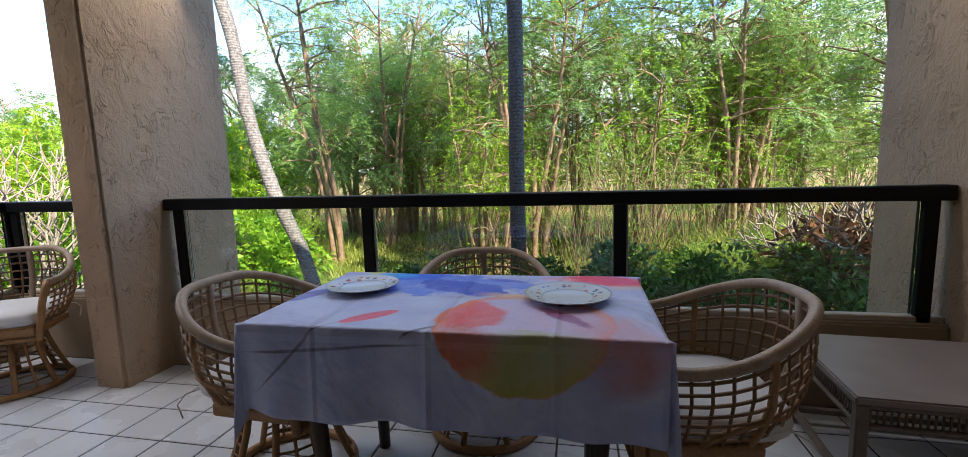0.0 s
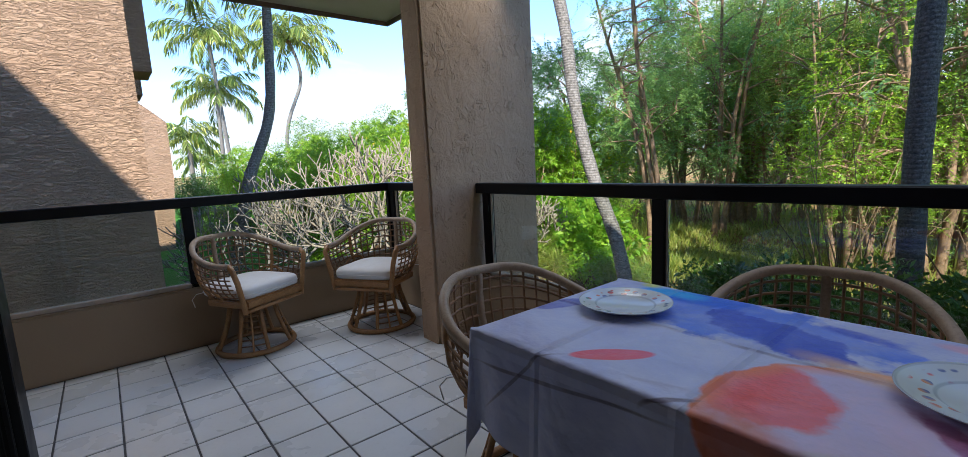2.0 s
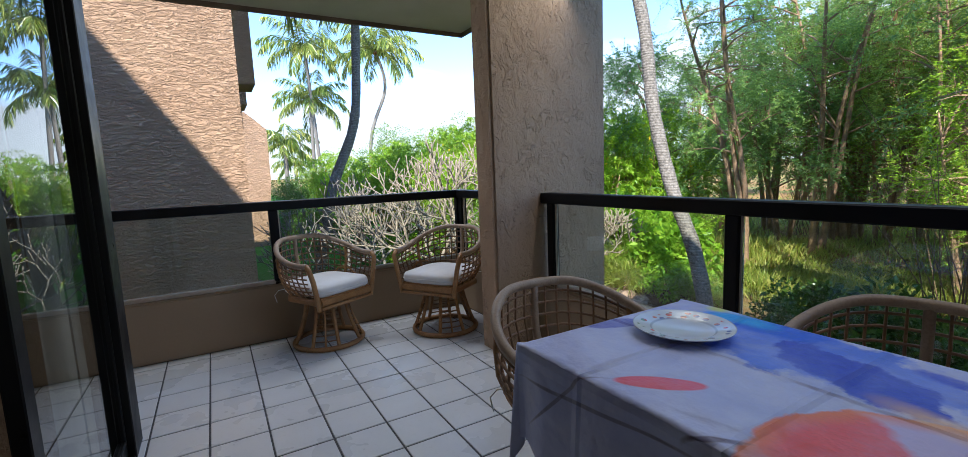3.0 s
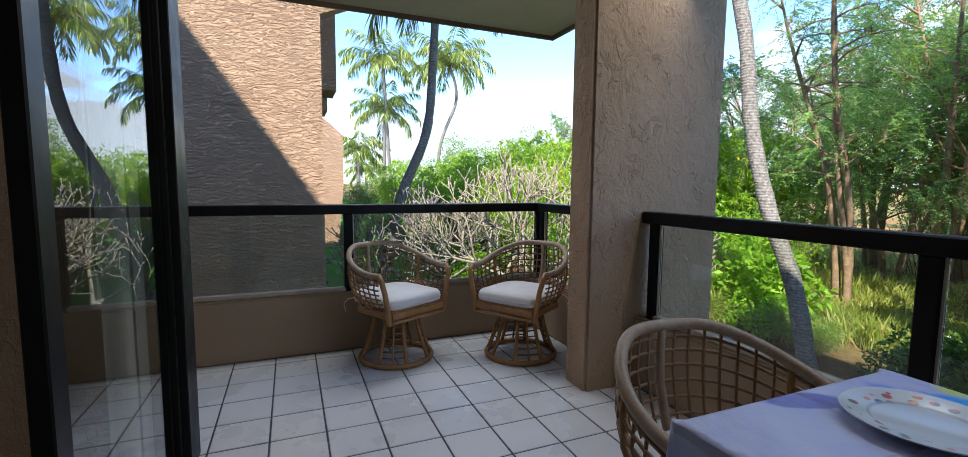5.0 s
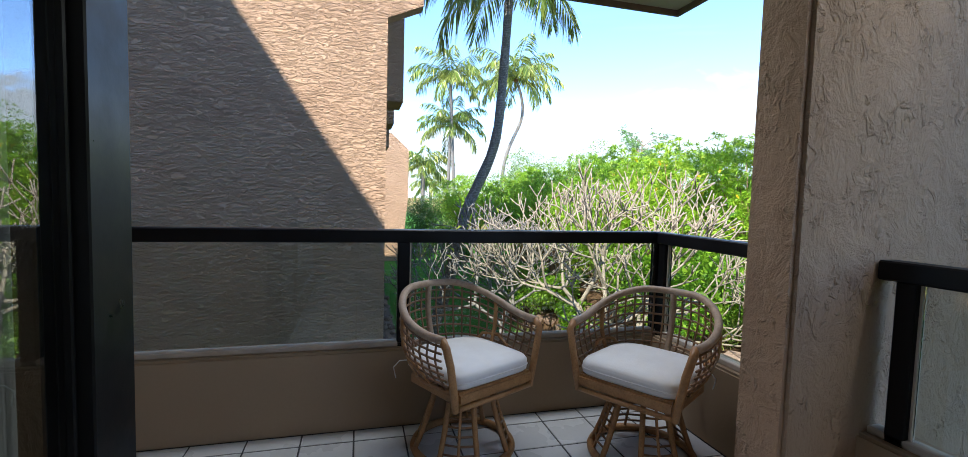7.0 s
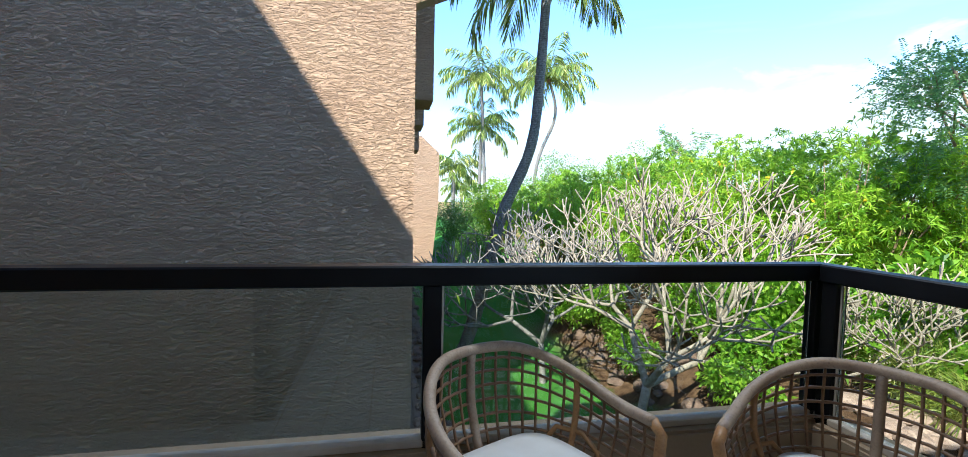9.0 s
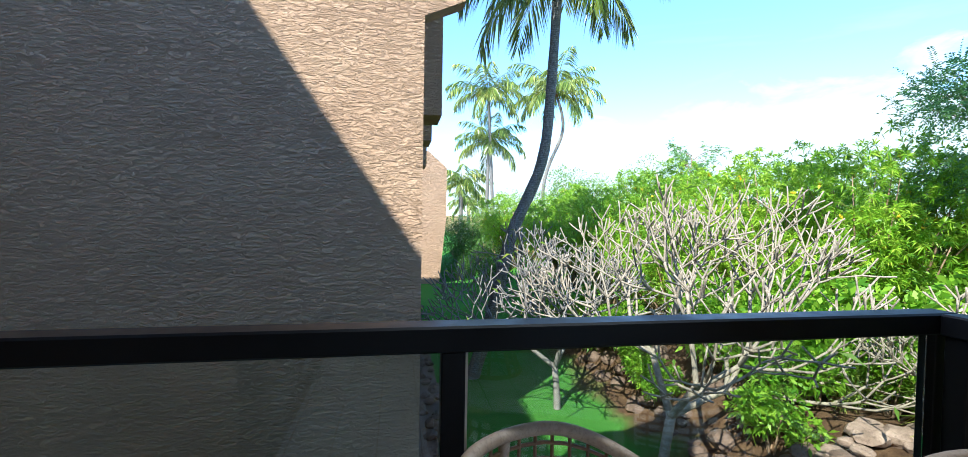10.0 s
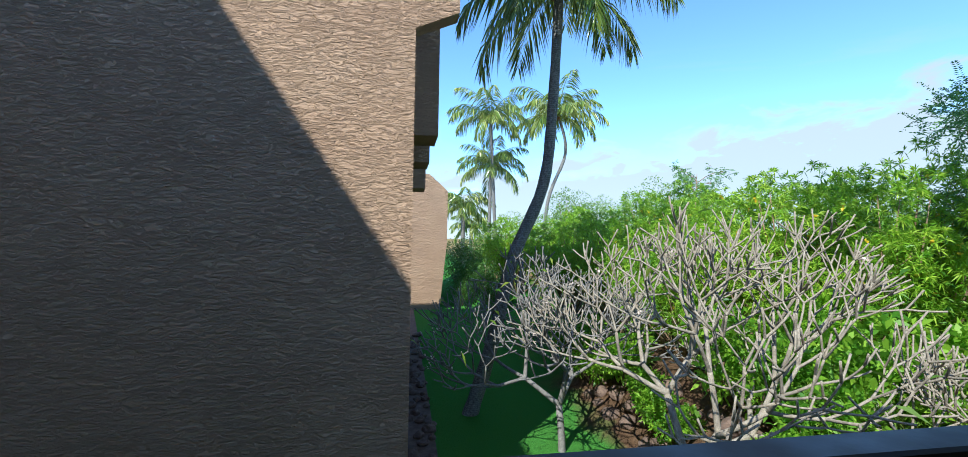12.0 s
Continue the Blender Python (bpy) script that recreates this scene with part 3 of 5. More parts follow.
# unseen masses over the lanai; heights decide how far the bank is shaded
solid("wall_upper_storey", (-4.84, -0.7, -2.85, 3.40, 2.81, 3.2), STUCCO, "unseen stucco mass above the lanai, height set by its shadow", "building")
# unseen block added on the roof so its shadow covers the lawn
solid("wall_upper_corner", (-4.84, -4.2, -0.8, 1.2, 3.2, 5.5), STUCCO, "unseen stucco block added on the roof to shade the lawn", "building")
solid("wall_upper_gable", (-0.698, 0.6, -2.85, 3.40, 2.81, 6.38), STUCCO, "unseen stucco bay added above the lanai to cast shade", "building")
solid("wall_upper_middle", (0.602, 9.0, -2.85, 3.40, 2.81, 6.398), STUCCO, "unseen stucco mass added above to shade the shrubs in front", "building")
# unseen narrow tower, added to keep sun off the straight palm's trunk
solid("wall_upper_east", (4.3, 5.4, 2.2, 3.40, 6.4, 12.5), STUCCO, "unseen stucco tower added to shade the straight palm", "building")
solid("wall_upper_back", (-4.84, 9.0, -5.19, -2.852, 2.81, 6.4), STUCCO, "stucco rear storeys of the building", "building")
# unseen block added to cast the slanting shadow on the neighbour wall
solid("wall_upper_block", (-5.3, 9.0, -13.0, -5.2, GROUND_Z - 0.1, 10.92), STUCCO, "unseen tall stucco block added to cast the neighbour wall's shadow", "building")
solid("wall_building_east", (1.17, 9.0, -4.4, 3.40, GROUND_Z - 0.1, 2.80), STUCCO, "stucco body of the building beside the lanai", "building")
solid("wall_building_below", (-4.72, 1.16, -5.19, 3.2, GROUND_Z - 0.1, -0.26), STUCCO, "stucco storey below the lanai", "building")


# ---- railings ----
def railing(name, along, start, end, fixed, posts, label):
    """Flat top rail on square posts with a glass panel in each bay."""
    t = thing(name, 0, 0, 0, 0, label, "railing", "", "structure")

    def bar(n, a0, a1, z0, z1, half, mat, bev, lab=""):
        bm = bmesh.new()
        if along == "x":
            box(bm, a0, a1, fixed - half, fixed + half, z0, z1, bev)
        else:
            box(bm, fixed - half, fixed + half, a0, a1, z0, z1, bev)
        return part(n, bm, mat, t, lab)
    bar("top_rail", start, end, 1.0, 1.07, 0.042, BLACK_METAL, 0.006)
    for p in posts:
        bar("post", p - 0.032, p + 0.032, 0.40, 1.0, 0.03, BLACK_METAL, 0.004)
        bar("gasket", p + 0.033, p + 0.041, 0.459, 0.999, 0.011, SILL, 0.0, "pale glazing gasket")
    bar("bottom_channel", start, end, 0.43, 0.458, 0.03, SILL, 0.004, "pale weathered channel holding the glass")
    edges = sorted(posts)
    for a, b in zip(edges, edges[1:]):
        g = bar("glass_pane", a + 0.042, b - 0.033, 0.45, 0.998, 0.004, GLASS, 0.0)
        g.visible_shadow = False
    return t


railing("railing_north", "x", -3.268, 0.945, 3.165, [-3.18, -1.90, -0.50, 0.86], "black aluminium railing with clear glass panels on a parapet")
railing("railing_north_west", "x", -4.549, -3.488, 3.165, [-4.51, -3.52], "black aluminium railing with clear glass beside the fin wall")
railing("railing_west", "y", -2.598, 3.207, -4.592, [-2.55, -1.2, 0.15, 1.56, 3.165], "black aluminium railing with clear glass on the side parapet")


# ---- sliding glass door ----
door = thing("door_1", 0, 0, 0, 0, "dark bronze sliding glass door with tinted panes, pushed open", "sliding door", "", "structure")
bm = bmesh.new()
box(bm, -3.405, -3.215, 0.66, 0.765, 0.0, CEIL_Z, 0.004)
part("door_jamb", bm, DARK_FRAME, door)
bm = bmesh.new()
box(bm, -3.213, X_E, 0.66, 0.76, CEIL_Z - 0.06, CEIL_Z - 0.002, 0.004)
part("door_head", bm, DARK_FRAME, door)
bm = bmesh.new()
box(bm, -3.213, X_E, 0.66, 0.76, 0.002, 0.02, 0.003)
part("door_track", bm, DARK_FRAME, door)


def door_leaf(x0, x1, y, slim=0.012):
    leaf = new("door_leaf")
    leaf.parent = door
    for n, d in (("stile", (x0, x0 + slim)), ("stile", (x1 - 0.075, x1))):
        bm = bmesh.new()
        box(bm, d[0], d[1], y - 0.02, y + 0.02, 0.022, CEIL_Z - 0.062, 0.004)
        part(n, bm, DARK_FRAME, leaf)
    for z0, z1 in ((0.022, 0.10), (CEIL_Z - 0.14, CEIL_Z - 0.062)):
        bm = bmesh.new()
        box(bm, x0 + slim, x1 - 0.075, y - 0.02, y + 0.02, z0, z1, 0.004)
        part("rail", bm, DARK_FRAME, leaf)
    bm = bmesh.new()
    box(bm, x0 + slim, x1 - 0.075, y - 0.004, y + 0.004, 0.10, CEIL_Z - 0.14)
    g = part("glass_pane", bm, DOOR_GLASS, leaf)
    g.visible_shadow = False
    return leaf


door_leaf(-3.213, -2.18, 0.715)

# ---- neighbouring building ----
def slab_profile(x0, x1, prof):
    bm = bmesh.new()
    f0 = [bm.verts.new((x0, y, z)) for y, z in prof]
    f1 = [bm.verts.new((x1, y, z)) for y, z in prof]
    bm.faces.new(f0)
    bm.faces.new(f1[::-1])
    for i in range(len(prof)):
        j = (i + 1) % len(prof)
        bm.faces.new((f0[j], f0[i], f1[i], f1[j]))
    return bm


bm = slab_profile(-10.3, -10.62, [(-14.0, GROUND_Z - 0.1), (1.765, GROUND_Z - 0.1), (1.765, 4.28), (2.37, 4.55), (2.37, 11.0), (-14.0, 11.0)])
tagged(part("neighbour_wall", bm, STUCCO_COARSE), "end wall of the neighbouring building in coarse dragged stucco", "building", "", "structure")
wing = thing("neighbour_wing", 0, 0, 0, 0, "stepped balconies of the neighbouring building in shaded stucco", "building", "", "structure")
for x0, x1, y1, z0, z1 in ((-13.98, -10.63, 1.62, GROUND_Z - 0.1, 10.9), (-23.0, -13.99, 1.6, GROUND_Z - 0.1, 6.5), (-15.2, -14.0, 2.37, 3.62, 10.0), (-18.6, -17.2, 2.37, 3.55, 9.0), (-22.5, -21.0, 2.45, 3.2, 8.0)):
    bm = bmesh.new()
    box(bm, x0, x1, -13.9 if y1 < 2 else 1.63, y1, z0, z1)
    part("wall" if y1 < 2 else "balcony_fin", bm, STUCCO_COARSE, wing)
bm = bmesh.new()
prof = [(-10.0, GROUND_Z - 0.1), (3.78, GROUND_Z - 0.1), (4.15, 1.2), (4.15, 4.05), (3.1, 4.98), (-10.0, 4.98)]
f0 = [bm.verts.new((-30.0, y, z)) for y, z in prof]
f1 = [bm.verts.new((-42.0, y, z)) for y, z in prof]
bm.faces.new(f0)
bm.faces.new(f1[::-1])
for i in range(len(prof)):
    j = (i + 1) % len(prof)
    bm.faces.new((f0[j], f0[i], f1[i], f1[j]))
tagged(part("far_building", bm, STUCCO_COARSE), "far tan stucco building with a sloped shoulder", "building", "", "structure")


# ---- things on the lanai ----
def tube(bm, pts, r, sides=8, caps=True, radii=None):
    """A round pole swept along points."""
    pts = [Vector(p) for p in pts]
    rings = []
    n = len(pts)
    up = Vector((0.123, 0.271, 1)).normalized()
    side = None
    for i, p in enumerate(pts):
        d = (pts[min(i + 1, n - 1)] - pts[max(i - 1, 0)]).normalized()
        if side is None:
            side = d.cross(up)
            if side.length < 0.05:
                side = d.cross(Vector((1, 0, 0)))
        else:
            side = side - d * side.dot(d)
        side.normalize()
        other = d.cross(side)
        rr = radii[i] if radii else r
        rings.append([bm.verts.new(p + (side * math.cos(a) + other * math.sin(a)) * rr)
                      for a in (2 * math.pi * k / sides for k in range(sides))])
    for a, b in zip(rings, rings[1:]):
        for k in range(sides):
            bm.faces.new((a[k], a[(k + 1) % sides], b[(k + 1) % sides], b[k]))
    if caps:
        bm.faces.new(rings[0][::-1])
        bm.faces.new(rings[-1])
    return bm


def ring_tube(bm, rx, ry, z, r, n=40, sides=8):
    rings = []
    for i in range(n):
        a = 2 * math.pi * i / n
        out = Vector((math.cos(a), math.sin(a), 0))
        c = Vector((rx * out.x, ry * out.y, z))
        rings.append([bm.verts.new(c + (out * math.cos(q) + Vector((0, 0, 1)) * math.sin(q)) * r)
                      for q in (2 * math.pi * k / sides for k in range(sides))])
    for i in range(n):
        a, b = rings[i], rings[(i + 1) % n]
        for k in range(sides):
            bm.faces.new((a[k], b[k], b[(k + 1) % sides], a[(k + 1) % sides]))
    return bm


RIM_SWEEP = radians(125)


def u_plan(phi, rx, ry, front):
    """Horseshoe: round back, arms running straight forward past a quarter turn."""
    a = abs(phi)
    if a <= math.pi / 2:
        return -rx * math.cos(a), math.copysign(ry * math.sin(a), phi)
    f = (a - math.pi / 2) / (RIM_SWEEP - math.pi / 2)
    return front * f, math.copysign(ry * (1 - 0.05 * f * f), phi)


def rim_point(phi):
    x, y = u_plan(phi, 0.32, 0.31, 0.205)
    t = min(1.0, max(0.0, (radians(112) - abs(phi)) / radians(92)))
    t = t * t * (3 - 2 * t)
    return Vector((x, y, 0.645 + 0.135 * t))


def seat_point(phi, z=0.40):
    x, y = u_plan(phi, 0.245, 0.242, 0.20)
    return Vector((x, y, z))


def shell_point(phi, f):
    """Between the seat hoop (0) and the top rim (1), with the barrel's outward belly."""
    p = seat_point(phi).lerp(rim_point(phi), f)
    belly = 0.035 * math.sin(math.pi * f)
    a = max(-math.pi / 2, min(math.pi / 2, phi))
    return p + Vector((-math.cos(a), math.sin(a), 0)) * belly


def rattan_chair(x, y, turn, label, group):
    c = thing("rattan_swivel_chair", x, y, 0, turn, label, "chair", group)
    bm = bmesh.new()
    steps = [-RIM_SWEEP + 2 * RIM_SWEEP * i / 44 for i in range(45)]
    tube(bm, [rim_point(a) for a in steps], 0.0185, 10)
    part("top_rim", bm, RATTAN_PALE, c, "thick weathered rattan rim", True)
    for s in (-1, 1):
        a = s * RIM_SWEEP
        tip = rim_point(a)
        foot = Vector((0.225, s * 0.234, 0.325))
        bm = bmesh.new()
        tube(bm, [tip + Vector((-0.01, 0, 0.004)), tip + Vector((0.022, 0, -0.03)), tip.lerp(foot, 0.35) + Vector((0.02, 0, 0)),
                  tip.lerp(foot, 0.7) + Vector((0.01, 0, 0)), foot], 0.0175, 8)
        part("arm_post", bm, RATTAN, c, "", True)
        bm = bmesh.new()
        tube(bm, [shell_point(s * radians(100), 0.02), shell_point(s * radians(92), 0.25), shell_point(s * radians(78), 0.36),
                  shell_point(s * radians(60), 0.32), shell_point(s * radians(45), 0.05)], 0.010, 6)
        part("side_brace", bm, RATTAN, c, "bent rattan brace", True)
    bm = bmesh.new()
    tube(bm, [shell_point(0, f) for f in (-0.12, 0.2, 0.5, 0.8, 1.0)], 0.0165, 8)
    part("back_strut", bm, RATTAN_PALE, c, "", True)
    for s in (-1, 1):
        bm = bmesh.new()
        tube(bm, [shell_point(s * radians(72), f) for f in (-0.1, 0.2, 0.5, 0.8, 1.0)], 0.012, 7)
        part("side_strut", bm, RATTAN, c, "", True)
    for f in (0.12, 0.25, 0.38, 0.51, 0.64, 0.77, 0.89):
        bm = bmesh.new()
        tube(bm, [shell_point(a, f) for a in steps[::2]], 0.0058, 5)
        part("lattice_hoop", bm, RATTAN_DARK, c, "", True)
    for i in range(-13, 14):
        if i == 0 or abs(i) == 8:
            continue
        a = i * radians(9.1)
        bm = bmesh.new()
        tube(bm, [shell_point(a, f) for f in (0.0, 0.3, 0.65, 1.0)], 0.0052, 5)
        part("lattice_rod", bm, RATTAN_DARK, c, "", True)
    bm = bmesh.new()
    tube(bm, [seat_point(a, 0.395) for a in steps[::2]], 0.013, 8)
    part("seat_hoop", bm, RATTAN, c, "", True)
    # seat frame: front rail, side rails, board
    bm = bmesh.new()
    box(bm, 0.205, 0.245, -0.235, 0.235, 0.352, 0.410, 0.012, 2)
    part("front_rail", bm, RATTAN, c)
    bm = bmesh.new()
    tube(bm, [(0.235, -0.225, 0.336), (0.24, 0, 0.336), (0.235, 0.225, 0.336)], 0.012, 6)
    part("front_pole", bm, RATTAN, c, "", True)
    for s in (-1, 1):
        bm = bmesh.new()
        box(bm, -0.12, 0.205, s * 0.228 - 0.014, s * 0.228 + 0.014, 0.352, 0.402, 0.008)
        part("side_rail", bm, RATTAN, c)
    bm = bmesh.new()
    bmesh.ops.create_cone(bm, cap_ends=True, segments=28, radius1=0.235, radius2=0.24, depth=0.02, matrix=Matrix.Translation((-0.015, 0, 0.392)))
    part("seat_board", bm, RATTAN_DARK, c)
    # cushion: square front, round back, soft edge
    bm = bmesh.new()
    outline = []
    for i in range(48):
        a = 2 * math.pi * i / 48
        ca, sa = math.cos(a), math.sin(a)
        e = 0.26 if ca > 0 else 0.5
        outline.append((0.236 * math.copysign(abs(ca) ** e, ca), 0.238 * math.copysign(abs(sa) ** (0.26 if ca > 0 else 0.5), sa)))
    layers = [(0.97, 0.411), (1.005, 0.420), (1.015, 0.442), (1.005, 0.466), (0.96, 0.482), (0.75, 0.492), (0.35, 0.497)]
    rings = [[bm.verts.new((px * k, py * k, z)) for px, py in outline] for k, z in layers]
    for a, b in zip(rings, rings[1:]):
        for k in range(48):
            bm.faces.new((a[k], a[(k + 1) % 48], b[(k + 1) % 48], b[k]))
    bm.faces.new(rings[0][::-1])
    bm.faces.new(rings[-1])
    cush = part("seat_cushion", bm, CUSHION, c, "white cotton cushion", True)
    bm = bmesh.new()
    tube(bm, [(px * 1.012, py * 1.012, 0.442) for px, py in outline + outline[:1]], 0.0035, 5, False)
    part("piping", bm, CUSHION, cush, "", True)
    for s in (-1, 1):
        bm = bmesh.new()
        tube(bm, [(-0.19, s * 0.17, 0.43), (-0.24, s * 0.23, 0.42), (-0.262, s * 0.25, 0.385), (-0.25, s * 0.25, 0.36), (-0.255, s * 0.24, 0.33)], 0.003, 5)
        part("tie", bm, CUSHION, cush, "", True)
    # swivel and flared base
    bm = bmesh.new()
    bmesh.ops.create_cone(bm, cap_ends=True, segments=20, radius1=0.15, radius2=0.15, depth=0.022, matrix=Matrix.Translation((0, 0, 0.371)))
    part("swivel_plate", bm, DARK_FRAME, c)
    bm = bmesh.new()
    ring_tube(bm, 0.15, 0.15, 0.345, 0.014, 30, 7)
    part("upper_ring", bm, RATTAN, c, "", True)
    bm = bmesh.new()
    ring_tube(bm, 0.245, 0.245, 0.019, 0.019, 44, 8)
    part("base_ring", bm, RATTAN, c, "", True)
    for q in range(4):
        mid = radians(45 + 90 * q)
        leg = new("leg_panel")
        leg.parent = c

        def leg_pt(off, f):
            r = 0.145 + 0.098 * f ** 1.4
            a = mid + radians(off)
            return Vector((r * math.cos(a), r * math.sin(a), 0.34 - 0.315 * f))
        for off, rr in ((-22, 0.0135), (0, 0.007), (22, 0.0135)):
            bm = bmesh.new()
            tube(bm, [leg_pt(off, f) for f in (0, 0.3, 0.6, 0.85, 1.0)], rr, 7)
            part("pole", bm, RATTAN, leg, "", True)
        for f in (0.26, 0.38, 0.50, 0.62, 0.74, 0.86):
            bm = bmesh.new()
            tube(bm, [leg_pt(o, f) for o in (-22, 0, 22)], 0.0055, 5)
            part("rung", bm, RATTAN_DARK, leg, "", True)
    return c


rattan_chair(-4.25, 1.84, 27, "honey rattan barrel swivel chair with a white cushion by the parapet", "rattan chairs")
c1 = rattan_chair(-3.985, 2.69, -58, "honey rattan swivel chair with white cushion beside the fin wall", "rattan chairs")
d1 = copy_thing(c1, pose(-1.86, 2.245, 0, 0, 0, -3))
tagged(d1, "rattan barrel chair tucked under the short end of the table")
d2 = copy_thing(c1, pose(-1.14, 2.705, 0, 0, 0, -80))
tagged(d2, "rattan barrel chair pushed in between table and front railing")
d3 = copy_thing(c1, pose(-0.335, 2.25, 0, 0, 0, 186))
tagged(d3, "rattan barrel chair tucked under the table beside the low table")

# ---- dining table and cloth ----
TX0, TX1, TY0, TY1 = -1.735, -0.478, 1.89, 2.59
tcx, tcy = (TX0 + TX1) / 2, (TY0 + TY1) / 2
tb = thing("dining_table", tcx, tcy, 0, 0, "dark wooden dining table hidden under a printed cloth", "table")
bm = bmesh.new()
box(bm, TX0 - tcx + 0.012, TX1 - tcx - 0.012, TY0 - tcy + 0.012, TY1 - tcy - 0.012, 0.712, 0.742, 0.004)
part("tabletop", bm, DARK_WOOD, tb)
for sx in (-1, 1):
    for sy in (-1, 1):
        bm = bmesh.new()
        tube(bm, [(sx * 0.50, sy * 0.26, 0.712), (sx * 0.46, sy * 0.24, 0.40), (sx * 0.44, sy * 0.22, 0.0)], 0.03, 8, True, [0.036, 0.030, 0.024])
        part("leg", bm, DARK_WOOD, tb, "", True)
for sy in (-1, 1):
    bm = bmesh.new()
    box(bm, -0.44, 0.44, sy * 0.235 - 0.016, sy * 0.235 + 0.016, 0.20, 0.24, 0.005)
    part("stretcher", bm, DARK_WOOD, tb)


def smooth_step(a, b, t):
    t = min(1.0, max(0.0, (t - a) / (b - a)))
    return t * t * (3 - 2 * t)


def tablecloth():
    hang = 0.285
    nx, ny = 150, 104
    us = np.linspace(TX0 - hang, TX1 + hang, nx)
    vs = np.linspace(TY0 - hang, TY1 + hang, ny)
    verts, uvs = [], []
    edge = 0.012
    for v in vs:
        for u in us:
            du = max(TX0 - u, u - TX1, 0.0)
            dv = max(TY0 - v, v - TY1, 0.0)
            sx = -1 if u < tcx else 1
            sy = -1 if v < tcy else 1
            x = min(max(u, TX0), TX1)
            y = min(max(v, TY0), TY1)
            drop = math.hypot(du, dv)
            low = 0.0
            if drop > 0:
                a = math.atan2(dv, du)
                k = drop / hang
                if du > 0 and dv > 0:
                    flare = 0.016 + 0.09 * drop * max(0.0, math.sin(2 * a)) ** 1.5
                    tuck = -0.10 * drop * (math.sin(4 * a) ** 2)
                    out = flare + tuck
                    x += sx * math.cos(a) * out
                    y += sy * math.sin(a) * out
                else:
                    s = u if dv > 0 else v
                    ripple = 0.016 * math.sin(s * 11.0 + 0.7 * math.sin(5 * s)) + 0.009 * math.sin(s * 27 + 1.3)
                    out = edge + k * (0.012 + ripple)
                    tuck = (smooth_step(0.46, 0.30, abs(u + 1.13)) if sy > 0 else 0.0) if dv > 0 else smooth_step(0.40, 0.34, abs(v - 2.25))
                    out = out * (1 - tuck) - tuck * 0.95 * max(0.0, drop - 0.02)
                    low = tuck
                    if dv > 0:
                        y += sy * out
                    else:
                        x += sx * out
                z = 0.7505 - max(0.0, drop - edge * 0.5) * (1 - 0.86 * low) - 0.004
                if k < 0.12:
                    z = 0.7505 - drop * k / 0.12 * 0.8
            else:
                z = 0.7505 + 0.0016 * noise.noise((u * 6, v * 6, 1.7)) + 0.0022 * max(0, noise.noise((u * 3 + 4, v * 9, 0.2)))
            hem = 0.006 * math.sin(u * 9 + v * 7) * min(1, drop / hang)
            verts.append((x - tcx, y - tcy, z + hem))
            uvs.append((u, v))
    faces = [(j * nx + i, j * nx + i + 1, (j + 1) * nx + i + 1, (j + 1) * nx + i) for j in range(ny - 1) for i in range(nx - 1)]
    me = bpy.data.meshes.new("tablecloth")
    me.from_pydata(verts, [], faces)
    lay = me.uv_layers.new(name="flat")
    idx = np.empty(len(me.loops), dtype=np.int32)
    me.loops.foreach_get("vertex_index", idx)
    lay.data.foreach_set("uv", np.array(uvs, dtype=np.float32)[idx].ravel())
    me.polygons.foreach_set("use_smooth", [True] * len(me.polygons))
    me.materials.append(CLOTH)
    ob = new("tablecloth", me)
    ob.matrix_basis = pose(tcx, tcy, 0)
    mod = ob.modifiers.new("thick", "SOLIDIFY")
    mod.thickness = 0.0015
    mod.offset = -1
    return tagged(ob, "white tablecloth printed with blue and red watercolour petals", "tablecloth")


tablecloth()


def plate(x, y, r, turn, label):
    bm = bmesh.new()
    s = r / 0.145
    prof = [(0.0, 0.006), (0.085, 0.006), (0.097, 0.012), (0.143, 0.021), (0.1465, 0.0225), (0.1455, 0.0195), (0.095, 0.004), (0.082, 0.0), (0.0, 0.0)]
    n = 56
    rings = [[bm.verts.new((pr * s * math.cos(2 * math.pi * k / n), pr * s * math.sin(2 * math.pi * k / n), pz)) for k in range(n)] if pr > 0
             else [bm.verts.new((0, 0, pz))] for pr, pz in prof]
    for a, b in zip(rings, rings[1:]):
        for k in range(n):
            q = [a[k % len(a)], a[(k + 1) % len(a)], b[(k + 1) % len(b)], b[k % len(b)]]
            bm.faces.new(list(dict.fromkeys(q)))
    ob = part("dinner_plate", bm, PLATE, None, "", True)
    ob.matrix_basis = pose(x, y, 0.7535, 0, 0, turn)
    return tagged(ob, label, "plate", "plates on the table")


plate(-1.53, 2.315, 0.137, 20, "white porcelain plate with a painted floral rim on the tablecloth")
plate(-0.745, 2.255, 0.146, 130, "white porcelain plate with red and green flowers on the tablecloth")

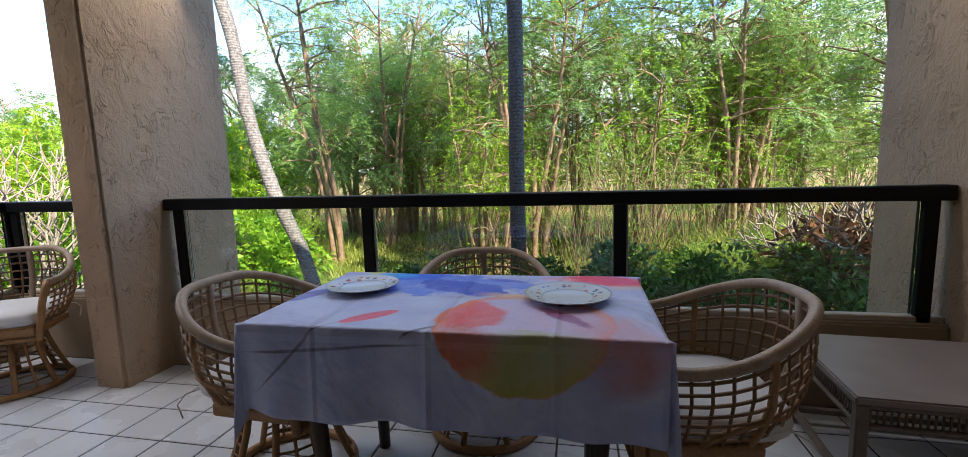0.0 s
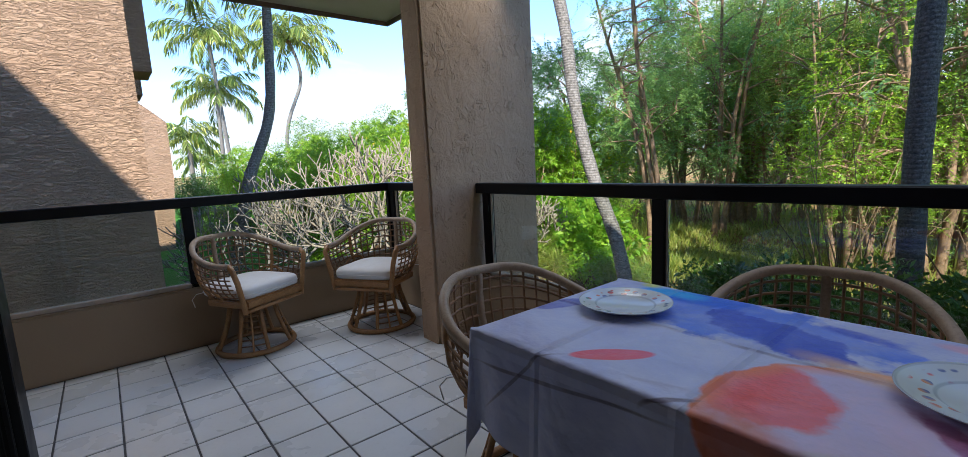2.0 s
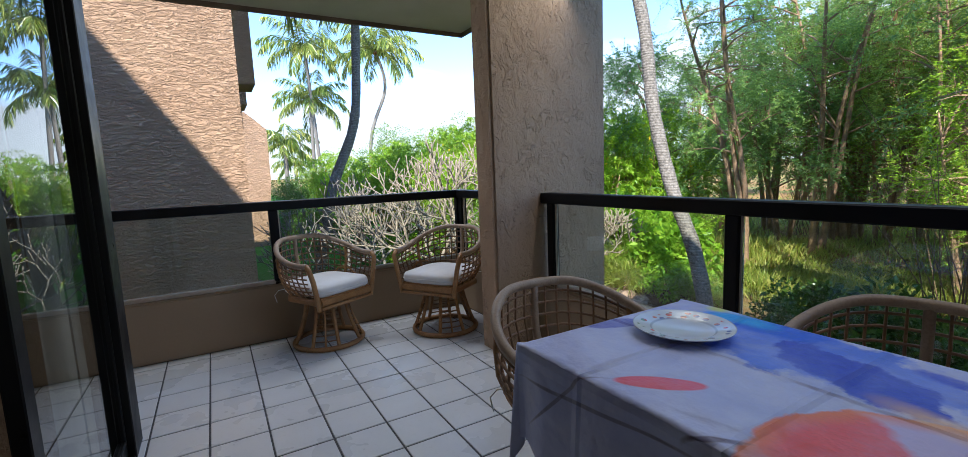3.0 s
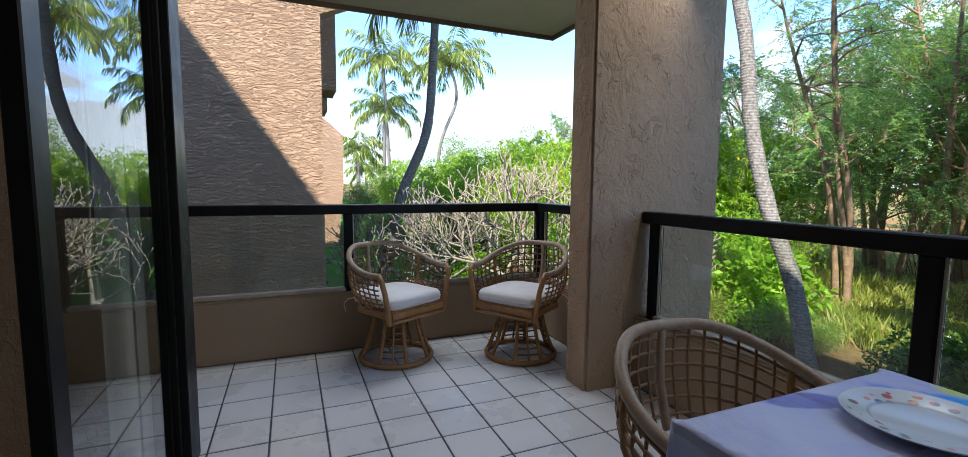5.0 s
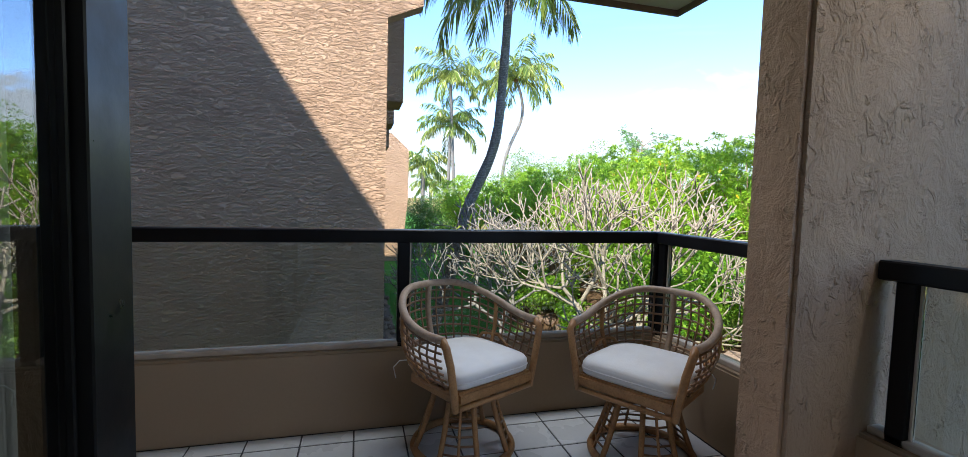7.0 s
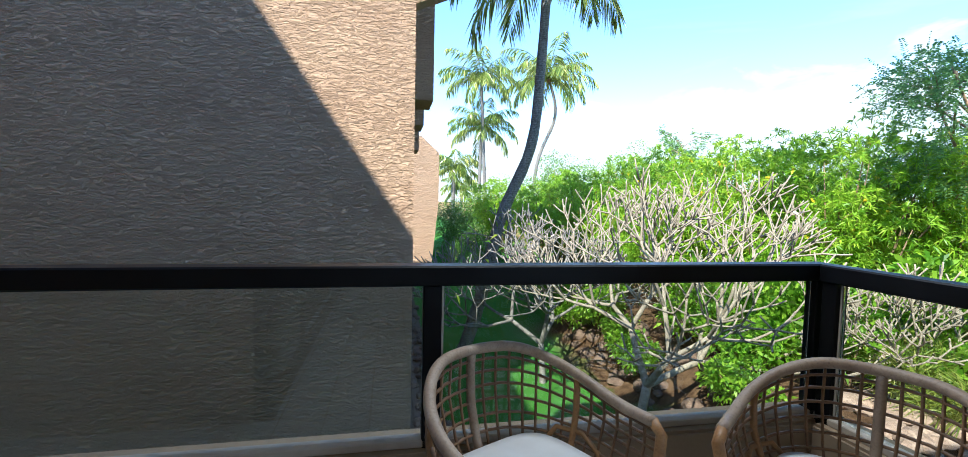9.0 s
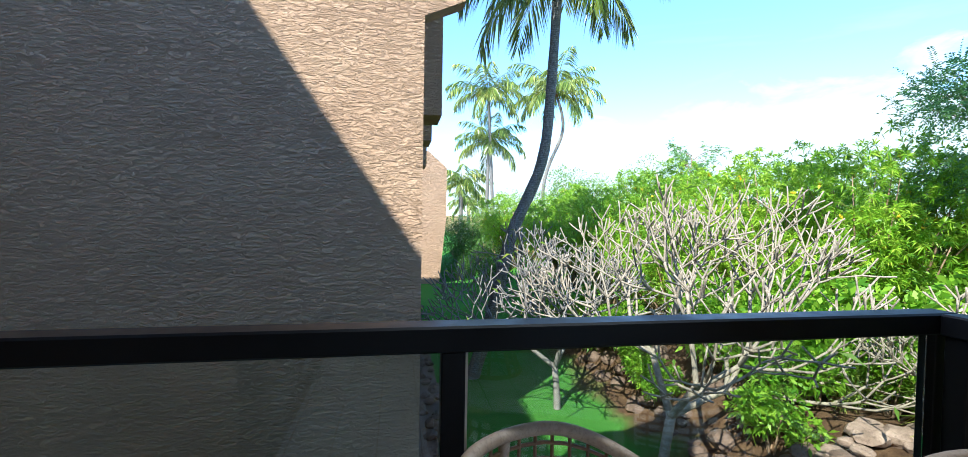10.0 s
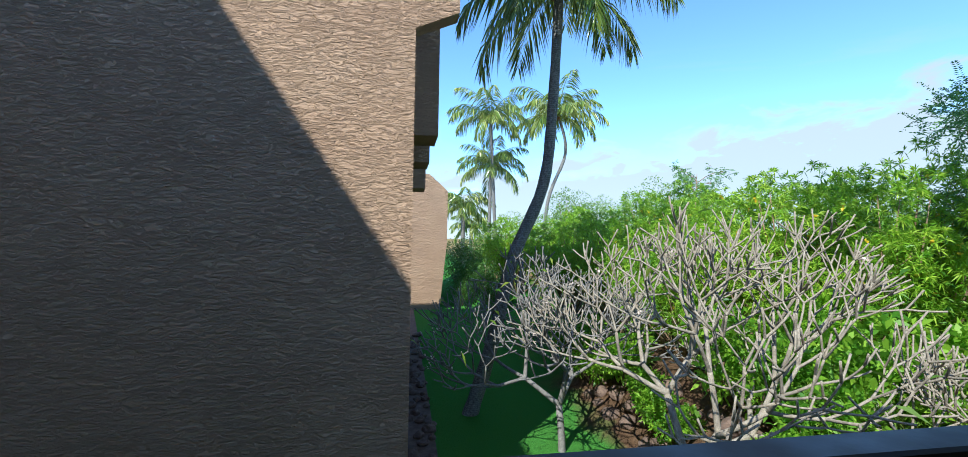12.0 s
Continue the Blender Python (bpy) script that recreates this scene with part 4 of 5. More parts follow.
# ---- low table by the side wall ----
lt = thing("low_table", 0.565, 2.63, 0, -4, "taupe low table with a wicker apron beside the wall", "low table")
bm = bmesh.new()
box(bm, -0.355, 0.355, -0.315, 0.315, 0.392, 0.42, 0.006, 2)
part("tabletop", bm, LAMINATE, lt)
for sx in (-1, 1):
    for sy in (-1, 1):
        bm = bmesh.new()
        box(bm, sx * 0.328 - 0.02, sx * 0.328 + 0.02, sy * 0.288 - 0.02, sy * 0.288 + 0.02, 0.0, 0.392, 0.005)
        part("leg", bm, WICKER, lt)
for s in (-1, 1):
    for ax in ("x", "y"):
        for z0, z1, n in ((0.372, 0.390, "apron_rail"), (0.302, 0.318, "apron_rail"), (0.05, 0.078, "stretcher")):
            bm = bmesh.new()
            if ax == "x":
                box(bm, -0.308, 0.308, s * 0.288 - 0.012, s * 0.288 + 0.012, z0, z1, 0.004)
            else:
                box(bm, s * 0.328 - 0.012, s * 0.328 + 0.012, -0.268, 0.268, z0, z1, 0.004)
            part(n, bm, WICKER, lt)
        span = 0.30 if ax == "x" else 0.26
        n = int(span * 2 / 0.02)
        bm = bmesh.new()
        for i in range(n + 1):
            a = -span + 2 * span * i / n
            if ax == "x":
                tube(bm, [(a, s * 0.288, 0.318), (a + 0.002, s * 0.288 + 0.004, 0.345), (a, s * 0.288, 0.372)], 0.0042, 5)
            else:
                tube(bm, [(s * 0.328, a, 0.318), (s * 0.328 + 0.004, a, 0.345), (s * 0.328, a, 0.372)], 0.0042, 5)
        part("wicker_apron", bm, WICKER, lt, "woven upright wicker strips", True)

# ---- blinds behind the glass door ----
bl = thing("vertical_blind", 0, 0, 0, 0, "white vertical blinds gathered behind the sliding glass door", "blind")
bm = bmesh.new()
box(bm, -3.22, 0.9, 0.58, 0.62, 2.46, 2.50, 0.004)
part("head_rail", bm, GREY_STRIP, bl)
rng = random.Random(4)
for i in range(9):
    x = -3.20 + i * 0.026
    bm = bmesh.new()
    a = radians(70 + rng.uniform(-14, 14))
    dx, dy = math.cos(a) * 0.044, math.sin(a) * 0.044
    prof = [(-1, 0.0), (-0.5, 0.006), (0, 0.008), (0.5, 0.006), (1, 0.0)]
    lo = [bm.verts.new((x + dx * p + dy / 0.044 * q, 0.60 + dy * p, 0.03)) for p, q in prof]
    hi = [bm.verts.new((x + dx * p + dy / 0.044 * q, 0.60 + dy * p, 2.46)) for p, q in prof]
    for k in range(4):
        bm.faces.new((lo[k], lo[k + 1], hi[k + 1], hi[k]))
    bmesh.ops.solidify(bm, geom=bm.faces[:], thickness=0.0015)
    part("vane", bm, CURTAIN, bl, "", True)
bm = bmesh.new()
tube(bm, [(-2.95, 0.56, 2.46), (-2.952, 0.562, 1.6), (-2.95, 0.56, 0.92)], 0.004, 5)
cord = part("pull_cord", bm, CORD, bl, "", True)
bm = bmesh.new()
tube(bm, [(-2.95, 0.56, 0.93), (-2.95, 0.56, 0.90), (-2.95, 0.56, 0.84), (-2.95, 0.56, 0.80)], 0.01, 8, True, [0.006, 0.012, 0.016, 0.012])
part("tassel", bm, CORD, bl, "", True)


# ---- ground, sea and cloud ----
def smooth(a, b, t):
    t = min(1.0, max(0.0, (t - a) / (b - a)))
    return t * t * (3 - 2 * t)


def land(x, y):
    """Height of the ground: lawn below the lanai, a bank rising towards the thicket."""
    bank = 1.25 * smooth(5.6, 7.4, y + 0.35 * max(0.0, x + 8.0))
    bump_z = 0.10 * noise.noise((x * 0.35, y * 0.35, 3.0)) * smooth(5.0, 7.0, y)
    return GROUND_Z + bank + bump_z


def spread(a, b, step, far):
    near = list(np.arange(a, b + 0.01, step))
    out, d = [], step
    lo, hi = [], []
    p, q = a, b
    while q - b < far:
        d *= 1.45
        p, q = p - d, q + d
        lo.append(p)
        hi.append(q)
    return lo[::-1] + near + hi


gx, gy = spread(-34.0, 14.0, 0.8, 1800), spread(-4.0, 30.0, 0.6, 1800)
verts = [(x, y, land(x, y)) for y in gy for x in gx]
w = len(gx)
faces = [(j * w + i, j * w + i + 1, (j + 1) * w + i + 1, (j + 1) * w + i) for j in range(len(gy) - 1) for i in range(w - 1)]
me = bpy.data.meshes.new("ground")
me.from_pydata(verts, [], faces)
me.polygons.foreach_set("use_smooth", [True] * len(me.polygons))
me.materials.append(GROUND)
tagged(new("ground", me), "mown lawn with a reddish soil bank and wild grass", "ground", "", "structure")
solid("water", (-3500, -95, -3500, 3500, GROUND_Z - 0.2, GROUND_Z + 0.03), water_mat(), "blue sea at the horizon", "sea")

bm = bmesh.new()
n = 64
ring_lo = [bm.verts.new((1400 * math.cos(a), 1400 * math.sin(a), -30)) for a in (radians(55 + 170 * i / n) for i in range(n + 1))]
ring_hi = [bm.verts.new((1400 * math.cos(a), 1400 * math.sin(a), 640)) for a in (radians(55 + 170 * i / n) for i in range(n + 1))]
for i in range(n):
    bm.faces.new((ring_lo[i], ring_lo[i + 1], ring_hi[i + 1], ring_hi[i]))
clouds = tagged(part("backdrop", bm, cloud_mat(), None, "", True), "white cloud bank low over the horizon", "sky", "", "structure")
clouds.visible_shadow = False


# ---- plant builders ----
def mesh_from(name, verts, faces, material, smooth_shade=False):
    me = bpy.data.meshes.new(name)
    me.from_pydata(verts, [], faces)
    if smooth_shade:
        me.polygons.foreach_set("use_smooth", [True] * len(me.polygons))
    me.materials.append(material)
    return me


def quads(name, v, material):
    """Many loose leaves: an array of n x 4 corners."""
    v = np.asarray(v, dtype=np.float32)
    n = len(v)
    me = bpy.data.meshes.new(name)
    me.vertices.add(n * 4)
    me.vertices.foreach_set("co", v.reshape(-1))
    me.loops.add(n * 4)
    me.loops.foreach_set("vertex_index", np.arange(n * 4, dtype=np.int32))
    me.polygons.add(n)
    me.polygons.foreach_set("loop_start", np.arange(0, n * 4, 4, dtype=np.int32))
    me.polygons.foreach_set("loop_total", np.full(n, 4, dtype=np.int32))
    me.update(calc_edges=True)
    me.validate()
    me.materials.append(material)
    return me


def unit(a):
    return a / np.maximum(np.linalg.norm(a, axis=-1, keepdims=True), 1e-6)


def leaf_quads(base, way, length, width, rng, sag=0.15):
    """Leaf blades: pointed rhombs from base along way."""
    n = len(base)
    side = unit(np.cross(way, rng.normal(size=(n, 3))))
    length = np.broadcast_to(length, (n,))[:, None]
    width = np.broadcast_to(width, (n,))[:, None]
    mid = base + way * length * 0.45
    tip = base + way * length + np.array((0, 0, -1.0)) * length * sag
    return np.stack([base, mid + side * width * 0.5, tip, mid - side * width * 0.5], axis=1)


def sprays(points, ways, rng, length=0.34, pairs=8, leaflet=0.075, width=0.024, droop=0.35):
    """Feathery compound leaves: a drooping axis with two rows of leaflets."""
    out = []
    n = len(points)
    side = unit(np.cross(ways, np.array((0, 0, 1.0)) + 0.2 * rng.normal(size=(n, 3))))
    lens = length * rng.uniform(0.7, 1.25, size=(n, 1))
    for k in range(pairs):
        f = (k + 0.6) / pairs
        p = points + ways * lens * f + np.array((0, 0, -1.0)) * droop * lens * f * f
        for s in (-1, 1):
            w = unit(side * s + ways * 0.5 + np.array((0, 0, -0.25)) + 0.25 * rng.normal(size=(n, 3)))
            out.append(leaf_quads(p, w, leaflet * rng.uniform(0.7, 1.2, size=n) * (1.1 - 0.45 * f), width, rng, 0.1))
    return np.concatenate(out)


class Wood:
    """Collects tapered round limbs into one mesh."""

    def __init__(self):
        self.verts, self.faces = [], []

    def limb(self, pts, radii, sides=6):
        start = len(self.verts)
        side = None
        n = len(pts)
        for i, p in enumerate(pts):
            d = (pts[min(i + 1, n - 1)] - pts[max(i - 1, 0)]).normalized()
            if side is None:
                side = d.cross(Vector((0.3, 0.9, 0.2)))
                if side.length < 0.1:
                    side = d.cross(Vector((1, 0, 0)))
            else:
                side = side - d * side.dot(d)
            side.normalize()
            other = d.cross(side)
            for k in range(sides):
                a = 2 * math.pi * k / sides
                self.verts.append(p + (side * math.cos(a) + other * math.sin(a)) * radii[i])
        for i in range(n - 1):
            for k in range(sides):
                a, b = start + i * sides + k, start + i * sides + (k + 1) % sides
                self.faces.append((a, b, b + sides, a + sides))
        self.faces.append(tuple(start + (n - 1) * sides + k for k in range(sides)))

    def mesh(self, name, material):
        return mesh_from(name, [tuple(v) for v in self.verts], self.faces, material, True)


def child(name, me, parent, label=""):
    ob = new(name, me)
    ob.parent = parent
    if label:
        ob["label"] = label
    return ob


def rand_dir(rng, up=0.0):
    v = Vector((rng.gauss(0, 1), rng.gauss(0, 1), rng.gauss(0, 1) + up))
    return v.normalized()


def thicket_tree(seed, height, stems, lean, leaf_material, label, clear=0.35, count=900, name="thicket_tree", leaflet=0.075, dry=30, fan=1.0, spray=0.34, pairs=8):
    """Slender multi-stemmed tree with feathery sprays on thin limbs."""
    rng = random.Random(seed)
    nrg = np.random.default_rng(seed)
    t = thing(name, 0, 0, 0, 0, label, "tree", "thicket")
    wood = Wood()
    tips = []
    for s in range(stems):
        a = rng.uniform(0, 2 * math.pi)
        out = Vector((math.cos(a), math.sin(a), 0)) * rng.uniform(0.25, 1.0) * lean
        h = height * rng.uniform(0.75, 1.05)
        pts, p = [], Vector((math.cos(a), math.sin(a), 0)) * 0.15
        n = 9
        wob = rand_dir(rng) * 0.12
        for i in range(n):
            f = i / (n - 1)
            pts.append(p + out * h * 0.28 * f ** 1.3 + Vector((0, 0, h * f)) + wob * math.sin(f * 7 + s) * h * 0.12)
        r0 = 0.04 + 0.008 * height * rng.uniform(0.6, 1.0)
        wood.limb(pts, [r0 * (1 - 0.8 * i / (n - 1)) for i in range(n)], 6)
        for b in range(11):
            f = clear + (1 - clear) * rng.uniform(0, 1)
            k = min(n - 2, int(f * (n - 1)))
            q = pts[k].lerp(pts[k + 1], f * (n - 1) - k)
            d = Vector((rng.gauss(0, 1), rng.gauss(0, 1), rng.uniform(-0.15, 0.6))).normalized()
            ln = height * rng.uniform(0.12, 0.27) * (1.15 - 0.5 * f) * fan
            bp = [q + d * ln * g + Vector((0, 0, 0.12 * ln * math.sin(g * 3))) for g in (0, 0.35, 0.7, 1.0)]
            wood.limb(bp, [r0 * 0.32, r0 * 0.24, r0 * 0.16, 0.004], 5)
            tips += [(bp[2], d), (bp[3], d), (bp[1].lerp(bp[2], 0.5), d)]
            for c in range(3):
                d2 = (d + rand_dir(rng, 0.2) * 0.9).normalized()
                e0 = bp[1 + c % 2].lerp(bp[2], rng.random())
                e1 = e0 + d2 * ln * rng.uniform(0.3, 0.55)
                wood.limb([e0, e0.lerp(e1, 0.5) + Vector((0, 0, 0.03)), e1], [0.008, 0.006, 0.003], 4)
                tips += [(e1, d2), (e0.lerp(e1, 0.6), d2)]
    pick = nrg.integers(0, len(tips), count)
    base = np.array([tips[i][0] for i in pick]) + nrg.normal(scale=0.16, size=(count, 3))
    ways = unit(np.array([tips[i][1] for i in pick]) * 0.6 + nrg.normal(size=(count, 3)) * 0.7 + np.array((0, 0, 0.1)))
    child("trunk", wood.mesh("trunk", BARK_THIN), t)
    crown = child("crown", quads("crown", sprays(base, ways, nrg, spray, pairs, leaflet, leaflet * 0.32), leaf_material), t)
    if dry:
        pick = nrg.integers(0, len(tips), dry)
        b0 = np.repeat(np.array([tips[i][0] for i in pick]), 9, axis=0) + nrg.normal(scale=0.06, size=(dry * 9, 3))
        wy = unit(np.array((0, 0, -1.0)) + 0.35 * nrg.normal(size=(dry * 9, 3)))
        child("seed_pod", quads("seed_pod", leaf_quads(b0, wy, 0.13, 0.022, nrg), LEAF_DRY), t, "hanging rusty dry seed pods")
    return t


def shrub(seed, radius, height, leaf_material, label, count=4200, leaf=0.10, width=0.035, name="shrub", flowers=0, category="shrub", group="shrubs", petal=None):
    """Leafy bush: stems from the ground, uneven lobes of single leaves."""
    rng = random.Random(seed)
    nrg = np.random.default_rng(seed)
    t = thing(name, 0, 0, 0, 0, label, category, group)
    wood = Wood()
    lobes = []
    for s in range(max(7, int(radius * 7))):
        a = rng.uniform(0, 2 * math.pi)
        rr = radius * math.sqrt(rng.random()) * 0.85
        top = height * (1 - 0.55 * (rr / radius) ** 2) * rng.uniform(0.75, 1.05)
        tip = Vector((rr * math.cos(a), rr * math.sin(a), top))
        mid = Vector((tip.x * 0.45, tip.y * 0.45, top * 0.5)) + rand_dir(rng) * 0.1 * radius
        root = Vector((tip.x * 0.15, tip.y * 0.15, 0))
        wood.limb([root, root.lerp(mid, 0.5), mid, mid.lerp(tip, 0.5), tip], [0.03, 0.025, 0.02, 0.013, 0.006], 5)
        lobes.append((tip, rng.uniform(0.28, 0.5) * min(radius, 1.6)))
        lobes.append((mid.lerp(tip, 0.5), rng.uniform(0.28, 0.5) * min(radius, 1.6)))
    pick = nrg.integers(0, len(lobes), count)
    cen = np.array([lobes[i][0] for i in pick])
    rad = np.array([lobes[i][1] for i in pick])[:, None]
    d = unit(nrg.normal(size=(count, 3)) + np.array((0, 0, 0.25)))
    base = cen + d * rad * nrg.uniform(0.45, 1.0, size=(count, 1)) ** 0.6
    base[:, 2] = np.maximum(base[:, 2], 0.04)
    ways = unit(d * 0.7 + nrg.normal(size=(count, 3)) * 0.6 + np.array((0, 0, 0.25)))
    child("branching", wood.mesh("branching", BARK_THIN), t)
    child("crown", quads("crown", leaf_quads(base, ways, leaf * nrg.uniform(0.6, 1.25, count), width, nrg, 0.22), leaf_material), t)
    if flowers:
        k = nrg.integers(0, count, flowers)
        b0 = np.repeat(base[k] + d[k] * 0.1, 5, axis=0)
        wy = unit(np.repeat(d[k], 5, axis=0) * 0.6 + nrg.normal(size=(flowers * 5, 3)))
        child("blossom", quads("blossom", leaf_quads(b0, wy, 0.07, 0.05, nrg), petal or PETAL_YELLOW), t, "small yellow trumpet blossoms")
    return t


def rosette_bush(seed, radius, height, leaf_material, label, clusters=1700, per=13, leaf=0.15, width=0.026, flowers=50):
    """Tall bush whose narrow leaves stand in rosettes at the twig ends, in uneven lobes with gaps."""
    rng = random.Random(seed)
    nrg = np.random.default_rng(seed)
    t = thing("oleander_bush", 0, 0, 0, 0, label, "shrub", "shrubs")
    wood = Wood()
    lobes = []
    for s in range(int(radius * 11)):
        a = rng.uniform(0, 2 * math.pi)
        rr = radius * math.sqrt(rng.random()) * 0.9
        top = height * (1 - 0.5 * (rr / radius) ** 2) * rng.uniform(0.55, 1.0)
        tip = Vector((rr * math.cos(a), rr * math.sin(a), top))
        mid = Vector((tip.x * 0.5, tip.y * 0.5, top * 0.5)) + rand_dir(rng) * 0.1 * radius
        root = Vector((tip.x * 0.12, tip.y * 0.12, 0))
        wood.limb([root, root.lerp(mid, 0.5), mid, mid.lerp(tip, 0.5), tip], [0.04, 0.032, 0.025, 0.016, 0.007], 5)
        lobes.append((tip, rng.uniform(0.35, 0.6)))
        lobes.append((mid.lerp(tip, 0.35) + rand_dir(rng) * 0.3, rng.uniform(0.35, 0.55)))
    pick = nrg.integers(0, len(lobes), clusters)
    cen = np.array([lobes[i][0] for i in pick])
    rad = np.array([lobes[i][1] for i in pick])[:, None]
    d = unit(nrg.normal(size=(clusters, 3)) + np.array((0, 0, 0.45)))
    base = cen + d * rad * nrg.uniform(0.75, 1.08, size=(clusters, 1))
    base[:, 2] = np.maximum(base[:, 2], 0.1)
    b = np.repeat(base, per, axis=0)
    dd = np.repeat(unit(d + np.array((0, 0, 0.5))), per, axis=0)
    ways = unit(dd * 0.55 + nrg.normal(size=(len(b), 3)) * 0.75)
    child("branching", wood.mesh("branching", BARK_THIN), t)
    child("crown", quads("crown", leaf_quads(b, ways, leaf * nrg.uniform(0.7, 1.25, len(b)), width, nrg, 0.25), leaf_material), t)
    k = nrg.integers(0, clusters, flowers)
    b0 = np.repeat(base[k] + d[k] * 0.08, 5, axis=0)
    wy = unit(np.repeat(d[k], 5, axis=0) * 0.6 + nrg.normal(size=(flowers * 5, 3)))
    child("blossom", quads("blossom", leaf_quads(b0, wy, 0.07, 0.05, nrg), PETAL_YELLOW), t, "small yellow trumpet blossoms")
    return t


def palm(seed, trunk_pts, r0, r1, fronds, frond_len, label, name="coconut_palm", group="palms", leaflets=38, bark=None):
    """Curved ringed trunk with arching fronds of narrow leaflets and a few coconuts."""
    rng = random.Random(seed)
    nrg = np.random.default_rng(seed)
    base = Vector(trunk_pts[0])
    t = thing(name, base.x, base.y, base.z, 0, label, "palm tree", group)
    pts = []
    tp = [Vector(p) - base for p in trunk_pts]
    for i in range(len(tp) - 1):
        a, b, c, d = tp[max(i - 1, 0)], tp[i], tp[i + 1], tp[min(i + 2, len(tp) - 1)]
        for k in range(6):
            u = k / 6
            pts.append(0.5 * ((2 * b) + (c - a) * u + (2 * a - 5 * b + 4 * c - d) * u * u + (3 * b - a - 3 * c + d) * u ** 3))
    pts.append(tp[-1])
    n = len(pts)
    wood = Wood()
    wood.limb(pts, [(r0 + (r1 - r0) * (i / (n - 1)) ** 0.6) * (1 + 0.05 * math.sin(i * 2.1)) for i in range(n)], 14)
    child("trunk", wood.mesh("trunk", bark or BARK_PALM), t, "grey ringed trunk")
    if not fronds:
        return t
    top = pts[-1]
    for f in range(fronds):
        az = 2 * math.pi * f * 0.381966 + rng.uniform(-0.2, 0.2)
        lift = 1.2 - 1.45 * (f / fronds) + rng.uniform(-0.12, 0.12)
        out = Vector((math.cos(az), math.sin(az), 0))
        ln = frond_len * rng.uniform(0.85, 1.1)
        axis = []
        p, ang = top.copy(), lift
        for k in range(11):
            axis.append(p.copy())
            p = p + (out * math.cos(ang) + Vector((0, 0, math.sin(ang)))) * ln / 10
            ang -= 0.07 + 0.021 * k
        w = Wood()
        w.limb(axis, [0.035 * ln / 3 * (1 - 0.09 * k) for k in range(11)], 4)
        fr = child("frond", w.mesh("frond", LEAF_PALM), t)
        ax = np.array(axis)
        u = np.linspace(0.1, 0.995, leaflets) * 10
        k0 = np.minimum(u.astype(int), 9)
        pos = ax[k0] + (ax[k0 + 1] - ax[k0]) * (u - k0)[:, None]
        tan = unit(ax[k0 + 1] - ax[k0])
        side = np.array(out.cross(Vector((0, 0, 1))))
        ll = ln * 0.27 * np.sin(np.linspace(0.35, 2.85, leaflets)) + 0.12
        bits = []
        for s in (-1, 1):
            wy = unit(side * s * 0.62 + tan * 0.62 + np.array((0, 0, -0.62)) + 0.12 * nrg.normal(size=(leaflets, 3)))
            bits.append(leaf_quads(pos, wy, ll * nrg.uniform(0.85, 1.1, leaflets), max(0.03, ln * 0.9 / leaflets) * 1.1, nrg, 0.35))
        child("leaf_blade", quads("leaf_blade", np.concatenate(bits), LEAF_PALM), fr)
    w = Wood()
    for k in range(7):
        a = 2 * math.pi * k / 7
        c = top + Vector((math.cos(a) * 0.16, math.sin(a) * 0.16, -0.22))
        w.limb([c + Vector((0, 0, 0.12)), c + Vector((0, 0, 0.06)), c, c - Vector((0, 0, 0.08)), c - Vector((0, 0, 0.13))], [0.02, 0.09, 0.11, 0.08, 0.02], 8)
    child("coconut_bunch", w.mesh("coconut_bunch", LEAF_DRY), t, "cluster of brown coconuts")
    return t


